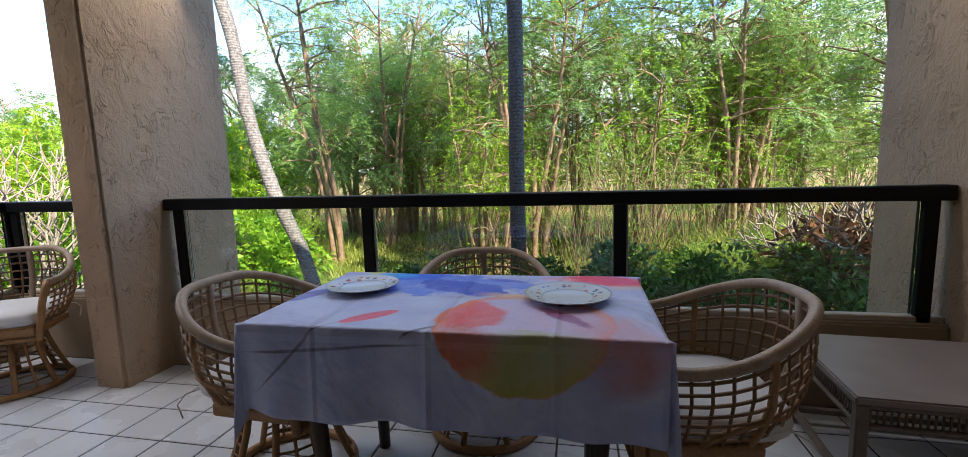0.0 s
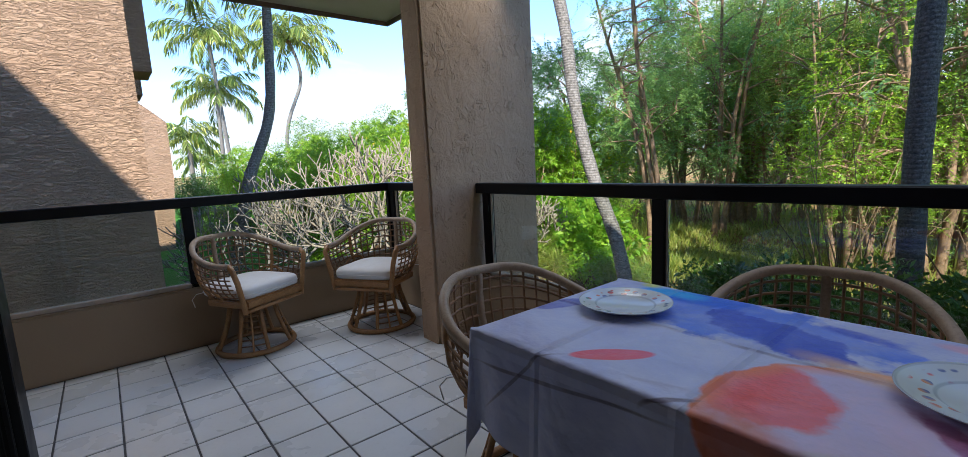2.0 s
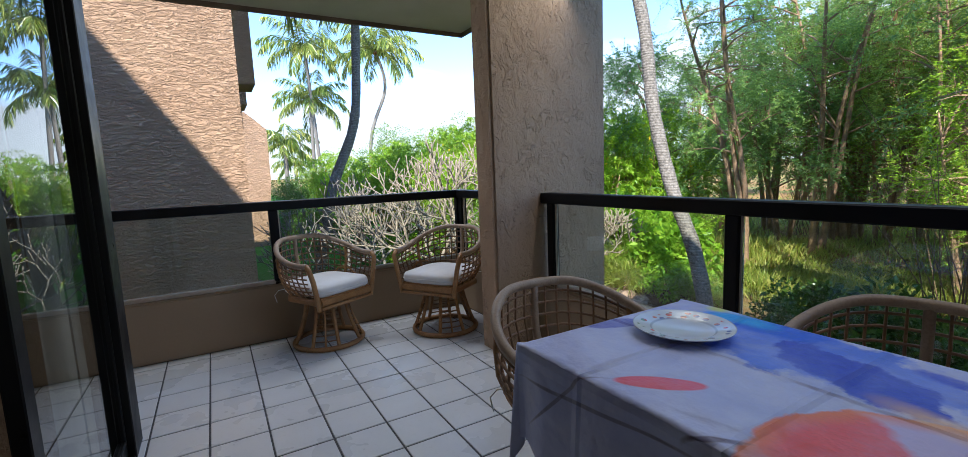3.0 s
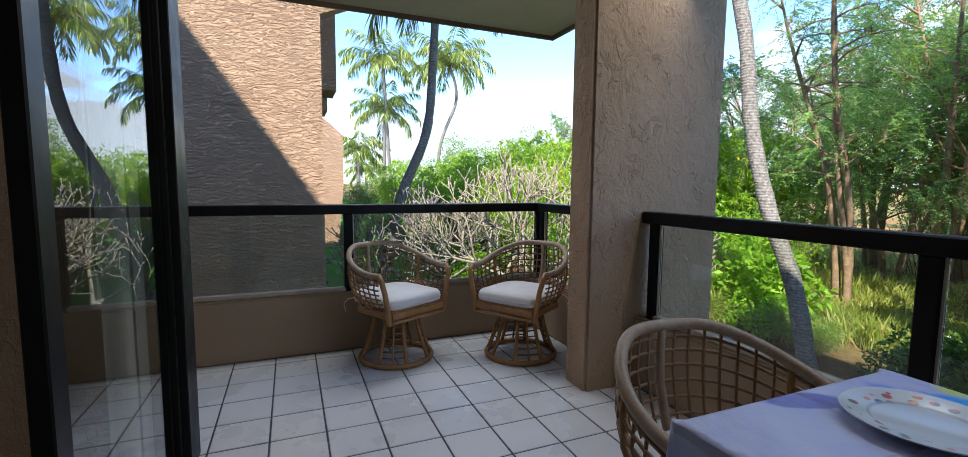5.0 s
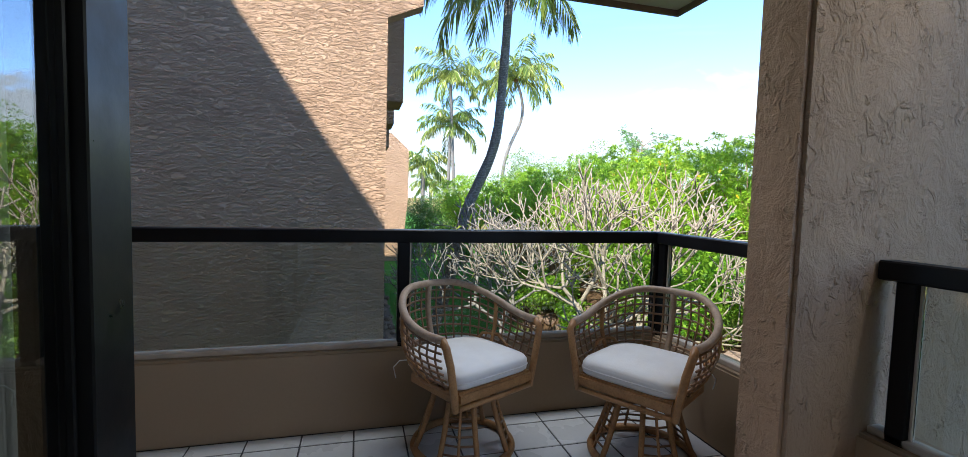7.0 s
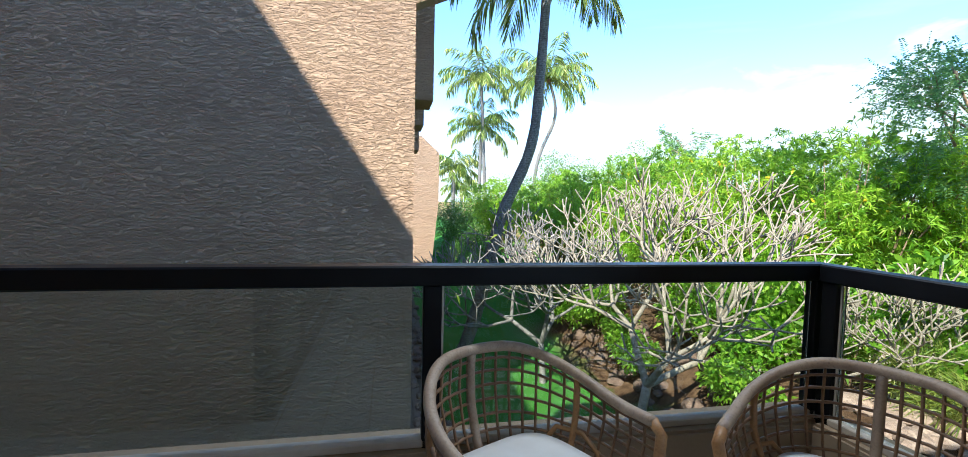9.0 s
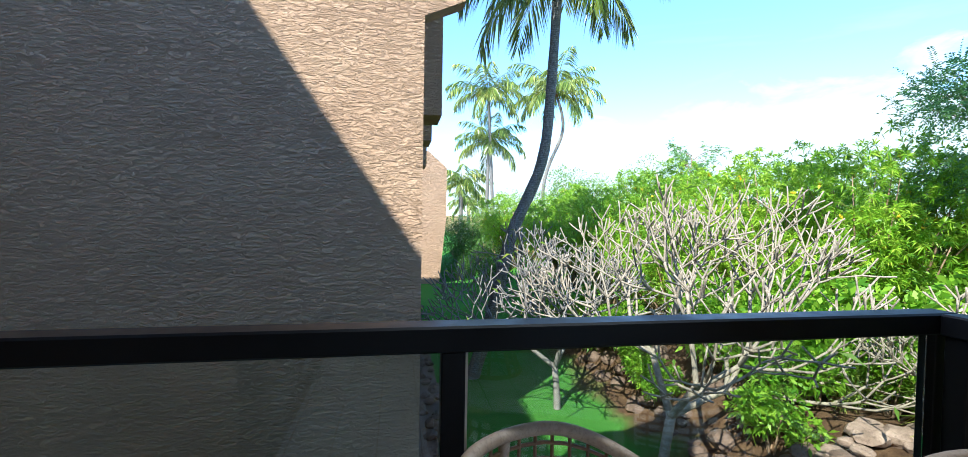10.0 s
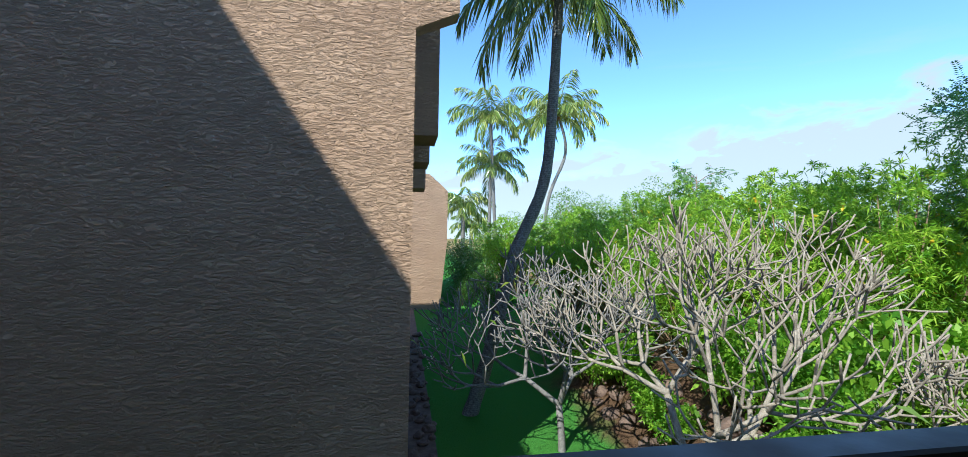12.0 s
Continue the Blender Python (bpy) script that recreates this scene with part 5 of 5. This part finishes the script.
def frangipani(seed, x, y, z, size, material, label, levels=7, leaves=60, spread_y=1.0, tilt=(0, 0)):
    """Bare stubby-branched tree: every branch forks into two or three blunt upturned ones."""
    rng = random.Random(seed)
    nrg = np.random.default_rng(seed)
    t = thing("frangipani_tree", x, y, z, 0, label, "tree", "frangipani trees")
    wood = Wood()
    tips = []

    def grow(p, d, ln, r, level):
        bend = rand_dir(rng) * 0.18
        up = Vector((0, 0, 0.26 if level > 1 else 0.08))
        pts, q, dd = [p], p, d
        for _ in range(3):
            dd = (dd + up * 0.33 + bend * 0.33).normalized()
            q = q + dd * ln / 3
            pts.append(q)
        wood.limb(pts, [r, r * 0.9, r * 0.82, r * 0.8], 7 if r > 0.03 else 5)
        if level >= levels or (level > levels - 3 and rng.random() < 0.10):
            tips.append((q, dd))
            return
        kids = 3 if rng.random() < (0.75 if level < 4 else 0.30) else 2
        a0 = rng.uniform(0, 2 * math.pi)
        e1 = dd.orthogonal().normalized()
        e2 = dd.cross(e1)
        for k in range(kids):
            a = a0 + 2 * math.pi * k / kids + rng.uniform(-0.35, 0.35)
            open_ = rng.uniform(0.38, 0.78) * (1.35 if level < 2 else 1.0)
            nd_ = (dd * math.cos(open_) + (e1 * math.cos(a) + e2 * math.sin(a)) * math.sin(open_))
            nd_.y *= spread_y
            if nd_.z < -0.15:
                nd_.z = -0.05
            grow(q, nd_.normalized(), ln * rng.uniform(0.70, 0.92), max(r * rng.uniform(0.64, 0.78), 0.0132), level + 1)
    d0 = Vector((tilt[0], tilt[1], 1)).normalized()
    grow(Vector((0, 0, -0.1)), d0, 0.50 * size, 0.042 * size, 0)
    child("branching", wood.mesh("branching", material), t)
    pick = nrg.integers(0, len(tips), leaves)
    base = np.array([tips[i][0] for i in pick])
    ways = unit(np.array([tips[i][1] for i in pick]) + nrg.normal(size=(leaves, 3)) * 0.8)
    child("foliage", quads("foliage", leaf_quads(base, ways, nrg.uniform(0.10, 0.26, leaves), 0.045, nrg, 0.3), LEAF_FRANGI), t, "few long green leaves at the tips")
    pick = nrg.integers(0, len(tips), 10)
    b0 = np.repeat(np.array([tips[i][0] for i in pick]), 6, axis=0) + nrg.normal(scale=0.03, size=(60, 3))
    child("blossom", quads("blossom", leaf_quads(b0, unit(nrg.normal(size=(60, 3)) + np.array((0, 0, 0.8))), 0.06, 0.035, nrg), PETAL_PINK), t, "pale pink blossom clusters")
    return t


def stuff(t):
    """Foliage too fine to pick apart counts as stuff."""
    for o in t.children_recursive:
        if o.name.split(".")[0] in ("foliage", "leaf_blade", "cane_clump_stem", "seed_pod", "blossom", "branching"):
            o["kind"] = "stuff"
    return t


def scatter(source, spots, seed):
    """Copies of one plant, each turned and sized on its own; the first spot takes the source."""
    rng = random.Random(seed)
    stuff(source)
    for i, (x, y, s) in enumerate(spots):
        m = pose(x, y, land(x, y) - 0.03, rng.uniform(-3, 3), rng.uniform(-3, 3), rng.uniform(0, 360)) @ Matrix.Diagonal((s, s, s * rng.uniform(0.92, 1.1), 1))
        if i == 0:
            source.matrix_basis = m
        else:
            copy_thing(source, Matrix.Identity(4)).matrix_basis = m


# ---- palms ----
palm(1, [(-5.15, 7.9, land(-5, 7.9) - 0.1), (-5.42, 7.85, -0.2), (-5.85, 7.8, 0.9), (-6.22, 7.8, 2.2), (-6.42, 7.8, 3.6), (-6.92, 7.8, 5.6), (-7.3, 7.9, 8.6)], 0.128, 0.10, 16, 3.4,
     "leaning coconut palm with a grey ringed trunk before the railing")
palm(2, [(-1.80, 9.1, land(-1.8, 9.1) - 0.1), (-1.82, 9.1, 1.0), (-1.80, 9.1, 3.5), (-1.86, 9.15, 6.5), (-1.9, 9.2, 9.2)], 0.15, 0.125, 16, 3.4,
     "straight coconut palm with a dark mottled trunk before the railing", bark=BARK_MOTTLED)
palm(3, [(-14.5, 3.22, GROUND_Z - 0.1), (-14.5, 3.72, -1.07), (-14.5, 4.19, 0.92), (-14.5, 4.91, 2.69), (-14.5, 5.12, 4.6), (-14.5, 5.26, 7.55)], 0.19, 0.115, 22, 2.9,
     "tall curved coconut palm rising from the lawn", leaflets=64)
far = "distant coconut palm with arching sunlit fronds"
palm(4, [(-42.0, 9.6, GROUND_Z), (-42.0, 9.2, 4.0), (-42.0, 8.8, 11.6)], 0.19, 0.12, 20, 4.0, far, leaflets=44)
palm(5, [(-42.5, 13.6, GROUND_Z), (-42.5, 14.0, 4.5), (-42.5, 15.6, 9.0), (-42.5, 14.9, 12.2)], 0.19, 0.12, 22, 4.8, far, leaflets=44)
palm(6, [(-44.0, 9.2, GROUND_Z), (-44.0, 9.2, 3.0), (-44.0, 9.3, 7.9)], 0.2, 0.13, 18, 3.7, far, leaflets=44)
palm(7, [(-48.0, 7.4, GROUND_Z), (-48.0, 7.4, 4.4)], 0.25, 0.18, 18, 3.4, far, leaflets=26)
palm(8, [(-60.0, 9.9, GROUND_Z), (-60.0, 10.0, 2.9)], 0.25, 0.18, 16, 3.0, far, leaflets=24)

# ---- frangipani ----
frangipani(21, -9.7, 5.4, land(-9.7, 5.4), 2.2, BARK_FRANGI, "bare pale frangipani with stubby forked branches on the bank", 7, 60, 1.0)
frangipani(33, -12.4, 4.7, land(-12.4, 4.7), 1.9, BARK_SHADE, "bare frangipani standing behind on the lawn, shade put into its bark colour", 7, 50)
frangipani(47, -7.9, 8.3, land(-7.9, 8.3), 1.0, BARK_FRANGI, "smaller bare frangipani beside the soil bank", 6, 30)
frangipani(52, 3.1, 8.2, land(3.1, 8.2), 1.1, BARK_FRANGI, "bare pale frangipani beyond the side wall", 6, 40)

# ---- thicket before the railing ----
lab = "slender wild tree with feathery green leaves in the thicket"
rng = random.Random(77)


def belt(x0, x1, y0, y1, n, s0, s1):
    out = []
    for i in range(n):
        x = x0 + (x1 - x0) * (i + rng.uniform(0.1, 0.9)) / n
        y = rng.uniform(y0, y1)
        if abs(x + 1.8) < 0.5 and y < 10.5 or (abs(x + 5.2) < 0.9 and y < 9.5):
            x += 1.2
        if -10.0 < x < -4.0 and y < 15.5:
            y += 5.0
        out.append((x, y, rng.uniform(s0, s1)))
    return out


scatter(thicket_tree(101, 7.2, 4, 1.0, LEAF_FEATHER, lab, 0.40, 780, leaflet=0.085, fan=1.25, spray=0.55, pairs=13), belt(-9, 9, 12.0, 15.0, 9, 0.8, 1.1), 1)
scatter(thicket_tree(102, 6.4, 5, 1.2, LEAF_FEATHER, lab, 0.40, 720, leaflet=0.105, fan=1.35), belt(-12, 10, 15.5, 19, 12, 0.95, 1.25), 2)
scatter(thicket_tree(103, 7.6, 3, 0.8, LEAF_BLUE, "slender wild tree with dull blue-green leaves in the thicket", 0.46, 680, leaflet=0.09, fan=1.3, spray=0.6, pairs=13), belt(-9, 8, 12.0, 16.5, 8, 0.85, 1.15), 3)
scatter(thicket_tree(104, 4.2, 6, 1.0, LEAF_BRIGHT, "young wild tree with bright lime leaves in the thicket", 0.34, 620, leaflet=0.068, dry=0, fan=1.4, spray=0.42, pairs=11), belt(-8, 8, 11.5, 15, 8, 0.7, 1.2), 4)
scatter(thicket_tree(109, 4.0, 5, 0.9, LEAF_LIME, "young wild tree with sunlit yellow-green leaves", 0.42, 700, leaflet=0.07, dry=0, fan=1.2, spray=0.36, pairs=9), [(-3.2, 12.0, 0.98), (3.2, 13.5, 1.5)], 22)
scatter(thicket_tree(105, 8.5, 4, 1.1, LEAF_FEATHER, lab, 0.2, 560, leaflet=0.17, dry=10, fan=1.7), belt(-13, 24, 22, 31, 9, 0.8, 1.15), 5)

scatter(thicket_tree(108, 8.0, 3, 0.8, LEAF_MIST, "tall airy wild tree with drooping feathery leaves", 0.38, 800, leaflet=0.066, dry=14, fan=0.95, spray=0.62, pairs=15), [(-7.2, 12.4, 0.95), (-7.0, 15.2, 1.0)], 21)

# thin canes between the trees
cane = thing("cane_clump", 0, 0, 0, 0, "clump of thin upright dry canes in the thicket", "canes", "thicket")
wood = Wood()
for i in range(22):
    a, r = rng.uniform(0, 6.28), rng.uniform(0, 0.8)
    p = Vector((r * math.cos(a), r * math.sin(a), 0))
    d = Vector((math.cos(a) * rng.uniform(-0.2, 0.6), math.sin(a) * rng.uniform(-0.2, 0.6), 1))
    h = rng.uniform(1.8, 4.2)
    wood.limb([p, p + d * h * 0.5, p + d * h + Vector((d.x, d.y, 0)) * 0.4], [0.016, 0.013, 0.006], 5)
child("cane_clump_stem", wood.mesh("cane_clump_stem", bark_mat("pale_dry_cane", (0.10, 0.065, 0.035), (0.22, 0.14, 0.075))), cane)
nrg = np.random.default_rng(8)
base = np.stack([nrg.normal(scale=0.6, size=900), nrg.normal(scale=0.6, size=900), nrg.uniform(0.8, 4.2, 900)], 1)
child("foliage", quads("foliage", leaf_quads(base, unit(nrg.normal(size=(900, 3)) + np.array((0, 0, -0.2))), 0.13, 0.022, nrg, 0.3), LEAF_FEATHER), cane)
scatter(cane, belt(-9, 7, 11.0, 15, 10, 0.6, 0.95) + [(-0.6, 9.8, 0.7), (0.5, 10.3, 0.75), (1.5, 10.8, 0.7), (-2.9, 10.4, 0.7)], 6)

# ---- hedge and bushes beside the lawn ----
bright = "large oleander bush with bright green narrow leaves"
scatter(rosette_bush(201, 2.2, 4.7, LEAF_LIME, bright), [(-12.2, 9.3, 1.0), (-11.2, 11.0, 1.02), (-13.6, 11.0, 1.1), (-10.6, 12.6, 1.05), (-15.5, 9.6, 0.98), (-18.5, 11.5, 1.1)], 7)
scatter(rosette_bush(202, 2.4, 4.0, LEAF_LIME, bright, flowers=25), [(-17.2, 8.2, 0.95), (-20.5, 8.0, 1.0), (-24.5, 9.5, 1.15), (-27, 7.5, 1.1), (-13.6, 8.2, 0.8), (-21.5, 12.5, 1.2)], 8)
scatter(shrub(203, 2.8, 4.4, LEAF_FEATHER, "rounded olive-green bush at the far end of the lawn", 8000, 0.14, 0.04, "bush"), [(-30, 11, 1.1), (-34, 8.5, 1.0), (-36, 14, 1.3), (-40, 18, 1.4), (-28, 16, 1.2)], 9)
scatter(shrub(204, 1.6, 2.2, LEAF_DARK, "dark rounded hedge bush by the far lawn", 4200, 0.12, 0.05, "hedge_bush"), [(-35, 5.9, 1.2), (-38, 7.4, 1.3), (-33, 7.6, 0.9), (-43, 6.4, 1.3), (-26, 5.9, 0.8), (-29, 6.4, 0.9), (-31.5, 5.2, 0.7)], 10)
scatter(thicket_tree(106, 7.0, 3, 1.3, LEAF_BLUE, "tall wild tree with drooping blue-green leaves", 0.28, 1900, leaflet=0.09, fan=1.3, spray=0.6, pairs=13), [(-9.3, 13.4, 0.95), (-8.4, 16.5, 1.0)], 11)
scatter(thicket_tree(107, 7.5, 2, 0.7, LEAF_BLUE, "far flat-topped tree above the bushes", 0.7, 900, leaflet=0.15, fan=1.4), [(-38.4, 25.5, 1.12)], 12)

scatter(shrub(205, 2.4, 2.6, LEAF_BRIGHT, "low bright green bush filling the bank", 6500, 0.18, 0.04, "bush"), [(-12.6, 11.5, 0.9), (-11.2, 10.2, 0.75), (-10.6, 12.8, 0.9), (-14.8, 8.6, 0.8), (-16.5, 10.2, 1.0), (-9.0, 11.4, 0.7)], 16)
scatter(shrub(206, 3.4, 4.6, LEAF_FEATHER, "pale scrub bush on the far slope", 7000, 0.26, 0.07, "scrub_bush"), [(x, y, 1.3) for x, y in ((-22, 36), (-14, 38), (-6, 37), (2, 39), (10, 37), (18, 38), (27, 36), (-10, 33), (6, 33), (22, 31), (-30, 33))], 17)

# ---- shaded shrubs below the railing ----
dark = "dark glossy-leaved shrub in the shade below the railing"
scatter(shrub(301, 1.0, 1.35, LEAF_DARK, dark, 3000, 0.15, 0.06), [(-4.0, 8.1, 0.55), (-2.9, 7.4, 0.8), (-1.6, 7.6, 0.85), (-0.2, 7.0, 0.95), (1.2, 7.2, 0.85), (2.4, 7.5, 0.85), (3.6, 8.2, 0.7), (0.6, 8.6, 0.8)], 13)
scatter(shrub(302, 0.8, 1.0, LEAF_FEATHER, "light green shrub beside the leaning palm", 2600, 0.16, 0.022), [(-5.75, 8.6, 0.6), (-9.2, 7.6, 0.8), (3.0, 9.6, 1.2), (1.6, 10.0, 1.1)], 14)
scatter(shrub(303, 0.9, 1.3, LEAF_BRIGHT, "leafy green plant growing on the soil bank", 1900, 0.2, 0.08), [(-9.4, 7.3, 0.7), (-10.6, 7.4, 0.9), (-8.6, 8.2, 0.75), (-7.0, 9.6, 0.9), (-6.4, 8.6, 0.6), (-12.0, 7.8, 1.0), (-9.6, 8.4, 1.1), (-7.2, 9.4, 1.0), (-11.0, 9.0, 1.1), (-8.6, 9.6, 1.1), (-8.9, 6.6, 0.6), (-12.5, 6.5, 0.6), (-13.6, 6.7, 0.75), (-14.9, 6.4, 0.7), (-11.5, 6.4, 0.5), (-16.2, 6.6, 0.85)], 15)

scatter(shrub(304, 0.75, 1.6, LEAF_RED, "dark red-leaved plant growing beside the side wall", 520, 0.34, 0.075, "red_leaved_plant"), [(2.9, 8.3, 1.0), (3.5, 8.9, 1.1)], 18)
scatter(shrub(305, 0.45, 0.75, GRASS_BLADE, "tuft of long bright green grass on the bank", 700, 0.55, 0.02, "grass_tuft"), [(-7.7, 8.4, 1.0), (-7.1, 8.0, 0.8), (1.9, 11.0, 1.3), (2.9, 11.6, 1.3), (0.9, 11.4, 1.1), (4.0, 12.5, 1.4)], 19)

for ob in [o for o in scene.objects if o.name.startswith(("coconut_palm", "frangipani_tree"))]:
    stuff(ob)

# ---- tall grass ----
nrg = np.random.default_rng(5)
n = 60000
px = nrg.uniform(-20, 12, n)
py = 9.2 + nrg.gamma(1.4, 3.2, n)
keep = (px < -3.0) | (py > 13.5) | (nrg.random(n) < 0.22)
px, py = px[keep], py[keep]
n = len(px)
pz = np.array([land(a, b) for a, b in zip(px, py)])
h = nrg.uniform(0.25, 0.75, n) * (0.7 + 0.5 * np.sin(px * 0.9) * np.cos(py * 0.7))
ways = unit(np.stack([nrg.normal(scale=0.3, size=n), nrg.normal(scale=0.3, size=n), np.ones(n)], 1))
me = quads("tall_grass", leaf_quads(np.stack([px, py, pz - 0.02], 1), ways, np.maximum(h, 0.12), 0.018 + 0.0012 * py, nrg, 0.25), GRASS_BLADE)
tagged(new("tall_grass", me), "tall yellow-green wild grass under the thicket", "grass", "", "stuff")

# ---- lava rocks along the bank ----
rng = random.Random(9)
rock_meshes = []
for k in range(5):
    bm = bmesh.new()
    bmesh.ops.create_icosphere(bm, subdivisions=2, radius=0.16)
    for v in bm.verts:
        v.co *= 1 + 0.45 * noise.noise(v.co * 6 + Vector((k * 7, 0, 0)))
        v.co.z *= 0.75
    rock_meshes.append(mesh_of("lava_rock", bm, LAVA))
for i in range(70):
    x = -15 + 10.5 * i / 70 + rng.uniform(-0.2, 0.2)
    y = 6.5 - 0.35 * max(0.0, x + 8.0) + rng.uniform(-0.45, 0.5)
    ob = new("lava_rock", rock_meshes[i % 5])
    s = rng.uniform(0.6, 1.5)
    ob.matrix_basis = pose(x, y, land(x, y) + 0.03, 0, 0, rng.uniform(0, 360)) @ Matrix.Diagonal((s, s, s, 1))
    tagged(ob, "reddish brown lava rock on the soil bank", "rock", "rocks along the bank")
pale = []
for k in range(5):
    bm = bmesh.new()
    bmesh.ops.create_icosphere(bm, subdivisions=2, radius=0.2)
    for v in bm.verts:
        v.co *= 1 + 0.5 * noise.noise(v.co * 5 + Vector((k * 5, 3, 0)))
        v.co.z *= 0.55
    pale.append(mesh_of("field_stone", bm, PALE_ROCK))
for i in range(40):
    x, y = rng.uniform(-8.3, -6.3), rng.uniform(6.8, 8.1)
    ob = new("field_stone", pale[i % 5])
    s = rng.uniform(0.5, 1.15)
    ob.matrix_basis = pose(x, y, land(x, y) + 0.04, 0, 0, rng.uniform(0, 360)) @ Matrix.Diagonal((s, s * rng.uniform(0.7, 1.2), s, 1))
    tagged(ob, "pale pinkish stone lying on the bare bank", "rock", "stones on the bank")
# dark planting strip along the neighbouring building
solid("planting_strip", (-30, -10.0, 1.72, 2.35, GROUND_Z - 0.1, GROUND_Z + 0.05), LAVA, "strip of dark lava stones along the building foot", "planting strip")

for i in range(60):
    x, y = -10.2 - 13.0 * (i / 60) ** 1.3 + rng.uniform(-0.1, 0.1), rng.uniform(1.85, 2.42)
    ob = new("lava_rock", rock_meshes[i % 5])
    s = rng.uniform(0.45, 0.95)
    ob.matrix_basis = pose(x, y, GROUND_Z + 0.09, 0, 0, rng.uniform(0, 360)) @ Matrix.Diagonal((s, s, s, 1))
    tagged(ob, "dark lava stone edging the planting strip by the wall", "rock", "stones along the building")

# ---- floor tiles ----
PITCH, GAP = 0.2575, 0.0085
half = (PITCH - GAP) / 2
bm = bmesh.new()
box(bm, -half, half, -half, half, -0.008, 0.0)
top = [e for e in bm.edges if all(v.co.z > -0.001 for v in e.verts)]
bmesh.ops.bevel(bm, geom=top, offset=0.0025, segments=1, affect="EDGES")
tile_mesh = mesh_of("tile", bm, TILE)
rng = random.Random(11)


def cut_tile(x0, x1, y0, y1):
    bm = bmesh.new()
    box(bm, x0, x1, y0, y1, -0.008, 0.0)
    return part("tile", bm, TILE, floor)


for i in range(-8, 15):
    for j in range(-12, 11):
        cx = -2.606 + (i + 0.5) * PITCH
        cy = 0.535 + (j + 0.5) * PITCH
        x0, x1 = max(cx - half, X_W + 0.003), min(cx + half, X_E - 0.003)
        y0, y1 = max(cy - half, -2.58), min(cy + half, Y_N - 0.003)
        if cx > -3.3 and cy < 0.55:
            continue
        if x1 - x0 < 0.02 or y1 - y0 < 0.02:
            continue
        if x1 - x0 < 2 * half - 0.001 or y1 - y0 < 2 * half - 0.001:
            cut_tile(x0, x1, y0, y1)
        else:
            ob = new("tile", tile_mesh)
            ob.parent = floor
            ob.matrix_basis = pose(cx, cy, rng.uniform(-0.0008, 0.0008), rng.uniform(-0.12, 0.12), rng.uniform(-0.12, 0.12), 0)
